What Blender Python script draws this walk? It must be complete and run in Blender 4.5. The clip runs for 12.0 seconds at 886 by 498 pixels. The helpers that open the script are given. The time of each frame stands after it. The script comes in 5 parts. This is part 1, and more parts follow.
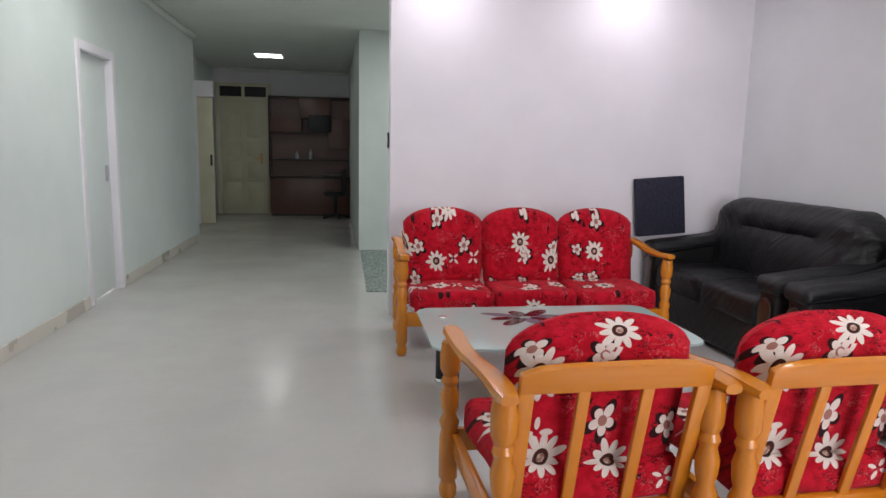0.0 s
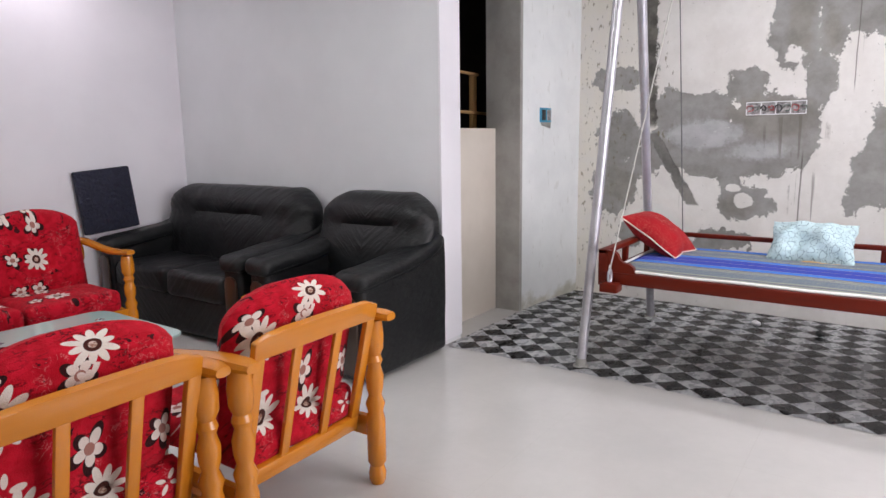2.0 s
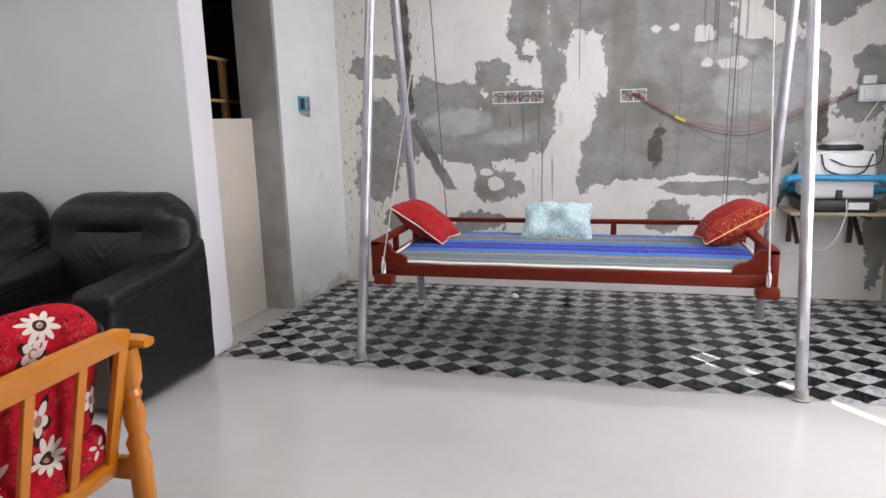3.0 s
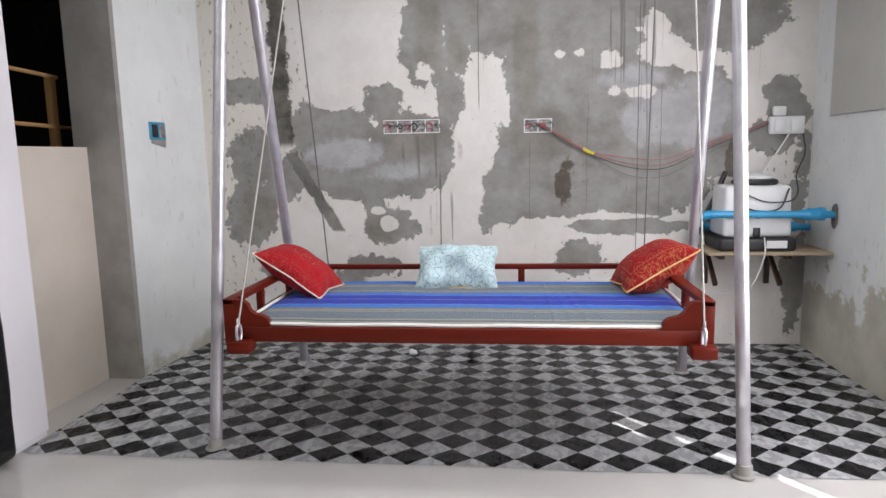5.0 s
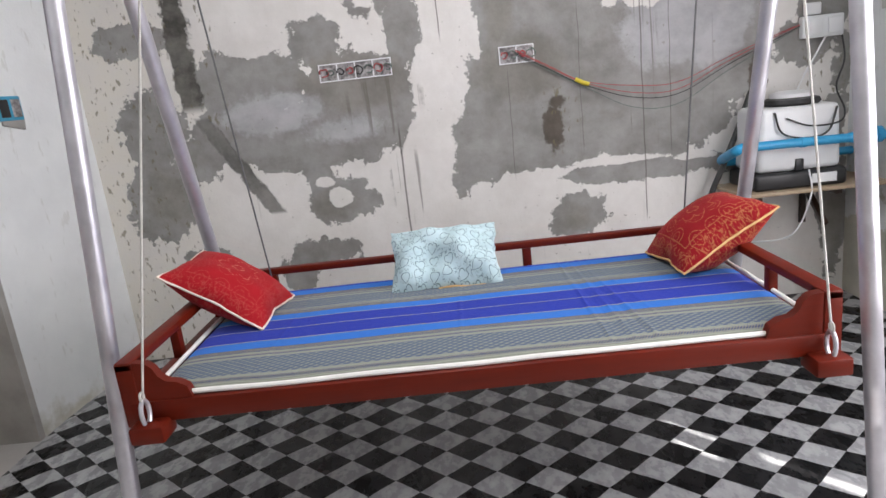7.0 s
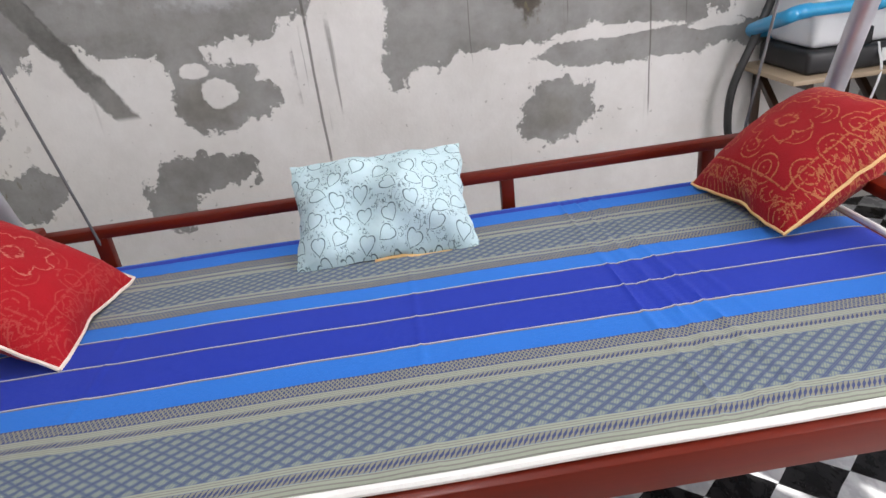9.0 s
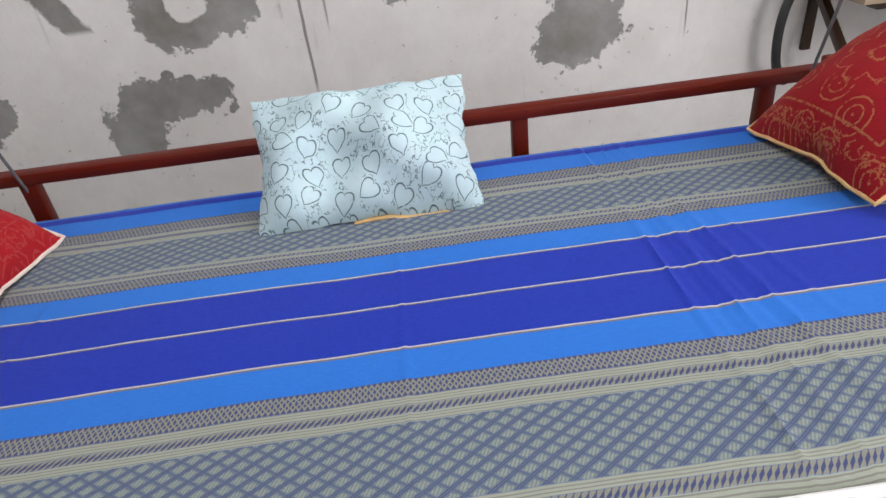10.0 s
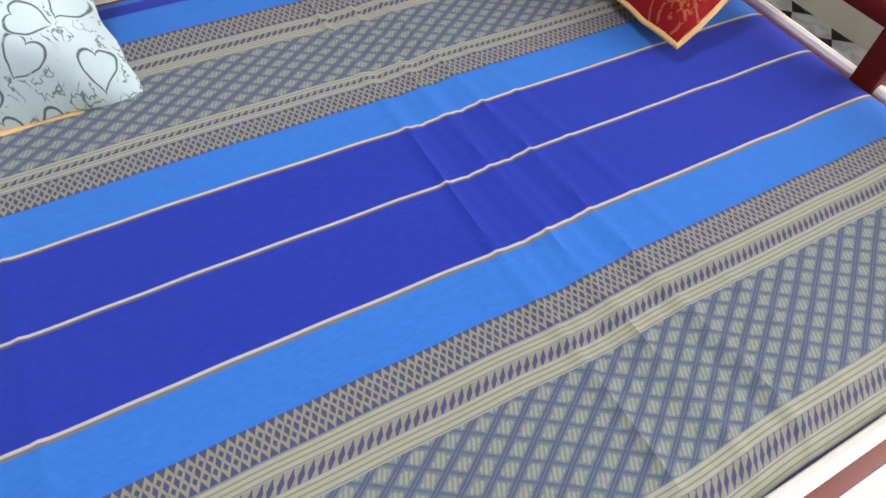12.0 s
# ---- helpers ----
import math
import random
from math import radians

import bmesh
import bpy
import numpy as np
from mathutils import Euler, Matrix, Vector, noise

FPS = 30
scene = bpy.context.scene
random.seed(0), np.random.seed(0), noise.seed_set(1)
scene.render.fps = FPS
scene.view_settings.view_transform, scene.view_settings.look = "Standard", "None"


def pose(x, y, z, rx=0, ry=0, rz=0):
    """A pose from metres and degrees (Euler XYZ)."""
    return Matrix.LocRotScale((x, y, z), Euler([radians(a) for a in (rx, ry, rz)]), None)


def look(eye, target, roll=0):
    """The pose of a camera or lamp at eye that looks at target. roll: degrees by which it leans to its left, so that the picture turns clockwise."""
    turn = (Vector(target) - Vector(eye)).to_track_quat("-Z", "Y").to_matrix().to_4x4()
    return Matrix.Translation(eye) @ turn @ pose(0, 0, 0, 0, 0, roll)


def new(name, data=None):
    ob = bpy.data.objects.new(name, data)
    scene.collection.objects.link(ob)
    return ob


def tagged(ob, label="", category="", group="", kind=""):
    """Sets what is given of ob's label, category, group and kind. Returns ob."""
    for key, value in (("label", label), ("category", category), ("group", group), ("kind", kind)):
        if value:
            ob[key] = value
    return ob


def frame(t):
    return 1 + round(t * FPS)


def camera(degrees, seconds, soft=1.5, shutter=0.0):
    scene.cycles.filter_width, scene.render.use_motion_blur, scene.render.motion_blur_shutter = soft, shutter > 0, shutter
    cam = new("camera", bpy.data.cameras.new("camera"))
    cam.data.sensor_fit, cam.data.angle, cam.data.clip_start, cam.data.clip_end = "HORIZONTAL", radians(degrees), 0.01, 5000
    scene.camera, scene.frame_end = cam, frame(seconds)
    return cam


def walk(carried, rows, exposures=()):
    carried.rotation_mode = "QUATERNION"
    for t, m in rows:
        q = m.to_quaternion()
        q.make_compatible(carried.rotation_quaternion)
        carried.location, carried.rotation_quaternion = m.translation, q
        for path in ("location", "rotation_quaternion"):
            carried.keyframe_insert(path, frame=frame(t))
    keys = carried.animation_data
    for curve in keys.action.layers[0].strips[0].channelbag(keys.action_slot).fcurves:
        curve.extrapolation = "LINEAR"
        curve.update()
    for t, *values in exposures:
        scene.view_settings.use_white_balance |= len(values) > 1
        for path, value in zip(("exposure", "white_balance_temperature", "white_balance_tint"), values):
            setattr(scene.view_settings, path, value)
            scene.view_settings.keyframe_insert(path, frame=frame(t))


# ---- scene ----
cam = camera(68.7, 12.0)
PATH = [
    (0, (-0.787, -1.006, 1.308), (-0.491, 0.949, 1.008), 1.2),
    (0.5, (-0.737, -0.954, 1.303), (-0.132, 0.92, 0.955), 2.0),
    (1, (-0.729, -0.928, 1.303), (0.232, 0.797, 0.989), 1.7),
    (1.5, (-0.747, -0.933, 1.307), (0.572, 0.534, 0.976), 0.9),
    (2, (-0.793, -0.955, 1.313), (0.816, 0.185, 0.98), -0.8),
    (2.5, (-0.75, -1.022, 1.292), (1.079, -0.281, 0.969), -1.0),
    (3, (-0.704, -0.881, 1.351), (1.194, -0.388, 0.958), -1.5),
    (3.5, (-0.516, -0.977, 1.414), (1.414, -0.573, 1.081), -1.4),
    (3.7, (-0.455, -0.978, 1.398), (1.47, -0.57, 1.041), -0.9),
    (5.3, (0.078, -0.841, 1.295), (2.048, -0.671, 0.992), -2.0),
    (5.5, (0.19, -0.829, 1.298), (2.151, -0.652, 0.944), -3.5),
    (6, (0.484, -0.839, 1.339), (2.457, -0.71, 1.039), -3.3),
    (6.5, (0.64, -0.729, 1.346), (2.61, -0.607, 1.028), -3.2),
    (7, (0.828, -0.655, 1.361), (2.768, -0.59, 0.88), -6.6),
    (7.2, (0.945, -0.632, 1.372), (2.868, -0.568, 0.826), -6.5),
    (9, (1.824, -0.622, 1.288), (3.621, -0.73, 0.416), -7.1),
    (9.5, (2.007, -0.643, 1.256), (3.739, -0.79, 0.268), -5.8),
    (10, (2.113, -0.666, 1.23), (3.792, -0.723, 0.144), -6.9),
    (10.5, (2.275, -0.694, 1.2), (3.668, -0.923, -0.217), -3.3),
    (11, (2.494, -0.708, 1.076), (3.79, -1.135, -0.387), -3.9),
    (11.5, (2.555, -0.739, 1.09), (3.662, -1.231, -0.501), -0.7),
    (12, (2.51, -0.775, 1.131), (3.515, -1.445, -0.464), 5.7),
]
walk(cam, [(t, look(eye, target, roll)) for t, eye, target, roll in PATH], [(0, 1.99, 6500, 13), (1.5, 2.02, 6500, 13), (2.5, 1.87, 6500, 11), (3.5, 1.81, 6500, 10), (6.5, 1.77, 6500, 10), (9, 1.88, 6500, 10), (10.5, 1.8, 6500, 10), (11.5, 1.91, 6950, 11), (12, 1.97, 7050, 12)])

# ---- light ----
world = bpy.data.worlds.new("sky")
scene.world = world
world.use_nodes = True
wn = world.node_tree
sky = wn.nodes.new("ShaderNodeTexSky")
sky.sky_type, sky.sun_disc = "NISHITA", False
sky.sun_elevation, sky.sun_rotation = radians(32), radians(230)
wn.links.new(sky.outputs[0], wn.nodes["Background"].inputs[0])
wn.nodes["Background"].inputs[1].default_value = 0.05


def lamp(name, kind, energy, m, size=(0.2, 0.2), colour=(1, 1, 1)):
    data = bpy.data.lights.new(name, kind)
    data.energy, data.color = energy, colour
    if kind == "AREA":
        data.shape, data.size, data.size_y = "RECTANGLE", size[0], size[1]
    if kind == "SUN":
        data.angle = radians(0.5)
    ob = new(name, data)
    ob.matrix_world = m
    return ob


SUN_FROM = Vector((-0.77 * 0.85, -0.64 * 0.85, 0.53))
lamp("sun", "SUN", 5.0, look(SUN_FROM * 20, (0, 0, 0)), colour=(1.0, 0.95, 0.90))
# unseen daylight fill, set where a wide window is added in the south wall
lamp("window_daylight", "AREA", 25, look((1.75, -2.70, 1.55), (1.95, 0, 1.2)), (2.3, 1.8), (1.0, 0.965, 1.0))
# downlights in the living room ceiling and flat panels, mostly added fill, in the hall, corridor and side passage
for lx in (-0.1, 1.4):
    lamp("downlight_lamp", "AREA", 1.4, look((lx, 3.62, 2.74), (lx, 3.78, 0)), (0.16, 0.16), (1.0, 0.92, 1.0))
COOL, PALE_GREEN = (0.985, 0.955, 1.0), (0.965, 1.0, 0.955)
# only the panel at y 10 is in view; the others are unseen fill
for lx, ly, power, wide, tone in ((0.9, 1.2, 4.3, 0.5, COOL), (-1.6, 1.2, 1.7, 0.5, PALE_GREEN), (3.1, -0.6, 5.8, 0.22, COOL), (-1.9, 3.9, 2.2, 0.7, PALE_GREEN), (-2.0, 10.0, 0.45, 0.40, PALE_GREEN), (0.5, 5.9, 6.5, 0.22, PALE_GREEN)):
    lamp("ceiling_or_fill_lamp", "AREA", power, look((lx, ly, 2.73), (lx, ly, 0)), (wide, wide), tone)


# ---- node helpers ----
class Nodes:
    """Small helper that writes shader node expressions."""

    def __init__(self, name, rough=0.5, metal=0.0, spec=0.5):
        self.mat = bpy.data.materials.new(name)
        self.mat.use_nodes = True
        self.tree = self.mat.node_tree
        self.bsdf = self.tree.nodes["Principled BSDF"]
        self.put("Roughness", rough), self.put("Metallic", metal), self.put("Specular IOR Level", spec)
        self.geo = None

    def put(self, key, value):
        socket = self.bsdf.inputs[key]
        if hasattr(value, "links"):
            self.tree.links.new(value, socket)
        elif isinstance(value, tuple):
            socket.default_value = (*value, 1) if len(value) == 3 else value
        else:
            socket.default_value = value

    def plug(self, node, index, value):
        if hasattr(value, "links"):
            self.tree.links.new(value, node.inputs[index])
        elif isinstance(value, tuple) and len(node.inputs[index].default_value) == 4 and len(value) == 3:
            node.inputs[index].default_value = (*value, 1)
        else:
            node.inputs[index].default_value = value

    def pos(self):
        if self.geo is None:
            self.geo = self.tree.nodes.new("ShaderNodeNewGeometry")
        return self.geo.outputs["Position"]

    def obj(self):
        return self.tree.nodes.new("ShaderNodeTexCoord").outputs["Object"]

    def math(self, op, a, b=0.0, c=0.0):
        node = self.tree.nodes.new("ShaderNodeMath")
        node.operation = op
        for i, v in enumerate((a, b, c)):
            self.plug(node, i, v)
        return node.outputs[0]

    def vmath(self, op, a, b=(0, 0, 0)):
        node = self.tree.nodes.new("ShaderNodeVectorMath")
        node.operation = op
        self.plug(node, 0, a)
        self.plug(node, 1, b)
        return node.outputs[1] if op in ("LENGTH", "DISTANCE", "DOT_PRODUCT") else node.outputs[0]

    def split(self, v):
        node = self.tree.nodes.new("ShaderNodeSeparateXYZ")
        self.plug(node, 0, v)
        return node.outputs

    def join(self, x=0.0, y=0.0, z=0.0):
        node = self.tree.nodes.new("ShaderNodeCombineXYZ")
        for i, v in enumerate((x, y, z)):
            self.plug(node, i, v)
        return node.outputs[0]

    def noise(self, v, scale, detail=4.0, rough=0.55, colour=False):
        node = self.tree.nodes.new("ShaderNodeTexNoise")
        self.plug(node, 0, v)
        node.inputs["Scale"].default_value = scale
        node.inputs["Detail"].default_value = detail
        node.inputs["Roughness"].default_value = rough
        return node.outputs["Color" if colour else "Fac"]

    def voronoi(self, v, scale, feature="F1", dims="3D", random_=1.0):
        node = self.tree.nodes.new("ShaderNodeTexVoronoi")
        node.voronoi_dimensions, node.feature = dims, feature
        self.plug(node, 0, v)
        node.inputs["Scale"].default_value = scale
        node.inputs["Randomness"].default_value = random_
        return node.outputs

    def step(self, v, lo, hi, smooth=True):
        node = self.tree.nodes.new("ShaderNodeMapRange")
        node.interpolation_type = "SMOOTHSTEP" if smooth else "LINEAR"
        self.plug(node, 0, v)
        node.inputs[1].default_value, node.inputs[2].default_value = lo, hi
        return node.outputs[0]

    def span(self, v, lo, hi, soft=0.0008):
        return self.math("MULTIPLY", self.step(v, lo - soft, lo + soft), self.math("SUBTRACT", 1.0, self.step(v, hi - soft, hi + soft)))

    def mix(self, fac, a, b):
        node = self.tree.nodes.new("ShaderNodeMix")
        node.data_type = "RGBA"
        self.plug(node, 0, fac)
        self.plug(node, 6, a)
        self.plug(node, 7, b)
        return node.outputs[2]

    def bump(self, height, strength=0.3, distance=0.01, normal=None):
        node = self.tree.nodes.new("ShaderNodeBump")
        node.inputs["Strength"].default_value = strength
        node.inputs["Distance"].default_value = distance
        self.tree.links.new(height, node.inputs["Height"])
        if normal is not None:
            self.tree.links.new(normal, node.inputs["Normal"])
        self.tree.links.new(node.outputs[0], self.bsdf.inputs["Normal"])
        return node.outputs[0]


def mottled(name, a, b, scale=6.0, rough=0.5, metal=0.0, grain=80.0, bump=0.15, spec=0.5, depth=0.002):
    """A plain material that varies at two scales."""
    n = Nodes(name, rough, metal, spec)
    p = n.pos()
    big = n.step(n.noise(p, scale, 4), 0.3, 0.7)
    fine = n.noise(p, grain, 3)
    n.put("Base Color", n.mix(n.math("ADD", n.math("MULTIPLY", big, 0.7), n.math("MULTIPLY", fine, 0.3)), a, b))
    n.put("Roughness", n.math("ADD", rough - 0.06, n.math("MULTIPLY", big, 0.12)))
    n.bump(fine, bump, depth)
    return n.mat


def wood(name, a, b, axis=0, rough=0.3, scale=9.0, coat=0.3, spec=0.5):
    """Varnished wood, grain running along one axis of the object."""
    n = Nodes(name, rough, spec=spec)
    p = n.obj()
    stretch = [1.0, 1.0, 1.0]
    stretch[axis] = 0.08
    v = n.vmath("MULTIPLY", p, tuple(stretch))
    g = n.noise(v, scale * 6, 5, 0.6)
    big = n.noise(v, scale, 3)
    n.put("Base Color", n.mix(n.math("ADD", n.math("MULTIPLY", g, 0.6), n.math("MULTIPLY", big, 0.4)), a, b))
    n.put("Coat Weight", coat)
    n.put("Coat Roughness", 0.15)
    n.bump(g, 0.08, 0.002)
    return n.mat


# ---- materials ----
paint_white = mottled("white_paint", (0.735, 0.715, 0.755), (0.795, 0.775, 0.815), 2.0, 0.55, grain=140, bump=0.06)
paint_grey = mottled("pale_grey_paint", (0.645, 0.65, 0.67), (0.705, 0.71, 0.73), 2.0, 0.5, grain=140, bump=0.06)
paint_mint = mottled("mint_white_paint", (0.61, 0.67, 0.655), (0.69, 0.745, 0.73), 2.0, 0.5, grain=140, bump=0.06)
paint_ceiling = mottled("ceiling_paint", (0.66, 0.70, 0.66), (0.73, 0.76, 0.72), 2.0, 0.7, grain=120, bump=0.05)
concrete = mottled("bare_concrete", (0.26, 0.25, 0.23), (0.38, 0.37, 0.35), 5.0, 0.8, grain=60, bump=0.3)
beige_board = mottled("beige_plaster", (0.60, 0.54, 0.47), (0.68, 0.62, 0.55), 3.0, 0.6, grain=100, bump=0.1)
beige_grey = mottled("grey_beige_board", (0.45, 0.445, 0.42), (0.53, 0.525, 0.495), 3.0, 0.6, grain=100, bump=0.1)
broken_grey = mottled("broken_mortar", (0.09, 0.086, 0.078), (0.18, 0.17, 0.155), 14.0, 0.9, grain=60, bump=0.5)
# near-black colour stands in for the shade inside the store
store_shade = mottled("painted_store_shade", (0.030, 0.028, 0.026), (0.060, 0.055, 0.05), 4.0, 0.9)
skirting_mat = mottled("beige_skirting_tile", (0.50, 0.47, 0.41), (0.58, 0.55, 0.49), 3.0, 0.3)
orange_wood = wood("orange_varnished_wood", (0.50, 0.158, 0.008), (0.66, 0.245, 0.018), 2, 0.26)
orange_wood_x = wood("orange_varnished_rail", (0.50, 0.158, 0.008), (0.66, 0.245, 0.018), 0, 0.26)
red_wood = wood("red_brown_varnished_wood", (0.055, 0.0045, 0.0015), (0.165, 0.0135, 0.0035), 1, 0.42, coat=0.04, spec=0.22)
raw_wood = wood("raw_timber", (0.42, 0.24, 0.09), (0.56, 0.34, 0.15), 2, 0.7)
shelf_wood = wood("weathered_shelf_board", (0.30, 0.22, 0.14), (0.42, 0.33, 0.23), 1, 0.7)
brown_laminate = wood("red_brown_laminate", (0.10, 0.045, 0.035), (0.17, 0.08, 0.06), 0, 0.35)
brown_dark = wood("dark_brown_laminate", (0.035, 0.02, 0.018), (0.06, 0.035, 0.03), 0, 0.4)
cream_door = mottled("cream_door_paint", (0.60, 0.58, 0.42), (0.68, 0.66, 0.50), 3.0, 0.4)
steel = mottled("galvanised_pole", (0.47, 0.46, 0.50), (0.62, 0.61, 0.65), 12.0, 0.40, 0.7, bump=0.08)
chrome = mottled("chrome", (0.8, 0.8, 0.8), (0.85, 0.85, 0.85), 10.0, 0.08, 1.0, bump=0.0)
black_plastic = mottled("black_plastic", (0.012, 0.012, 0.013), (0.022, 0.022, 0.024), 10, 0.45)
white_plastic = mottled("white_plastic", (0.68, 0.69, 0.70), (0.76, 0.77, 0.78), 8, 0.35)
white_cloth = mottled("white_piping_cloth", (0.74, 0.73, 0.70), (0.82, 0.81, 0.78), 14, 0.9, grain=400, bump=0.4)
rope_white = mottled("white_nylon_rope", (0.42, 0.41, 0.38), (0.56, 0.55, 0.52), 40, 0.8, grain=300)
rope_dark = mottled("dark_wire_rope", (0.10, 0.10, 0.10), (0.17, 0.17, 0.17), 40, 0.6, grain=300)
blue_pipe = mottled("blue_water_pipe", (0.02, 0.26, 0.52), (0.04, 0.34, 0.60), 10, 0.35)
blue_box = mottled("blue_switch_box", (0.04, 0.26, 0.42), (0.07, 0.34, 0.50), 10, 0.5)
cable_black = mottled("black_cable", (0.02, 0.02, 0.02), (0.035, 0.035, 0.035), 20, 0.5)
cable_red = mottled("red_wire", (0.36, 0.05, 0.06), (0.46, 0.10, 0.10), 20, 0.5)
cable_green = mottled("grey_green_wire", (0.10, 0.14, 0.12), (0.16, 0.20, 0.18), 20, 0.5)
tape_yellow = mottled("yellow_tape", (0.62, 0.50, 0.03), (0.70, 0.58, 0.06), 20, 0.5)
foam_navy = mottled("navy_foam_panel", (0.010, 0.011, 0.026), (0.022, 0.024, 0.048), 22, 0.8, grain=38, bump=1.0, depth=0.03)
piping_gold = mottled("gold_cord_piping", (0.62, 0.36, 0.14), (0.72, 0.48, 0.22), 60, 0.7, grain=500, bump=0.4)
piping_pale = mottled("pale_cord_piping", (0.62, 0.52, 0.44), (0.72, 0.62, 0.54), 60, 0.7, grain=500, bump=0.4)


def glossy_floor():
    n = Nodes("cream_polished_tile", 0.12)
    p = n.pos()
    cloud = n.step(n.noise(p, 1.3, 6, 0.6), 0.3, 0.7)
    fine = n.noise(p, 22, 4)
    x, y, z = n.split(p)
    joint = 0.0
    for c in (x, y):
        f = n.math("FRACT", n.math("MULTIPLY", n.math("ADD", c, 8.13), 1 / 0.8))
        line = n.math("SUBTRACT", 1.0, n.step(n.math("ABSOLUTE", n.math("SUBTRACT", f, 0.5)), 0.0, 0.0022))
        joint = n.math("MAXIMUM", joint, line)
    tone = n.mix(n.math("ADD", n.math("MULTIPLY", cloud, 0.6), n.math("MULTIPLY", fine, 0.4)), (0.47, 0.459, 0.444), (0.545, 0.532, 0.515))
    n.put("Base Color", n.mix(n.math("MULTIPLY", joint, 0.35), tone, (0.42, 0.40, 0.36)))
    n.put("Roughness", n.math("ADD", 0.12, n.math("MULTIPLY", cloud, 0.08)))
    n.bump(n.noise(p, 3.0, 2), 0.02, 0.004)
    return n.mat


CHECK_U, CHECK_V, CHECK_X, CHECK_Y = 0.162, 0.1837, 2.578, 0.047


def checked_vinyl():
    """Black and grey marbled diamonds on one printed vinyl sheet."""
    n = Nodes("checked_vinyl", 0.3, spec=0.16)
    p = n.pos()
    warp = n.vmath("MULTIPLY", n.vmath("SUBTRACT", n.noise(p, 5, 2, colour=True), (0.5, 0.5, 0.5)), (0.012, 0.012, 0.0))
    x, y, z = n.split(n.vmath("ADD", p, warp))
    u = n.math("MULTIPLY", n.math("SUBTRACT", x, CHECK_X), 1 / CHECK_U)
    v = n.math("MULTIPLY", n.math("SUBTRACT", y, CHECK_Y), 1 / CHECK_V)
    a = n.math("FLOOR", n.math("ADD", u, v))
    b = n.math("FLOOR", n.math("SUBTRACT", u, v))
    odd = n.math("ABSOLUTE", n.math("MODULO", n.math("ADD", a, b), 2.0))
    marble = n.step(n.noise(n.vmath("MULTIPLY", p, (1.0, 1.6, 1.0)), 11, 6, 0.65), 0.35, 0.7)
    dark = n.mix(marble, (0.004, 0.004, 0.0045), (0.016, 0.016, 0.017))
    pale = n.mix(marble, (0.275, 0.281, 0.291), (0.395, 0.402, 0.412))
    n.put("Base Color", n.mix(odd, pale, dark))
    n.put("Roughness", n.math("ADD", 0.22, n.math("MULTIPLY", marble, 0.15)))
    n.bump(n.noise(p, 9, 3), 0.15, 0.01)
    return n.mat


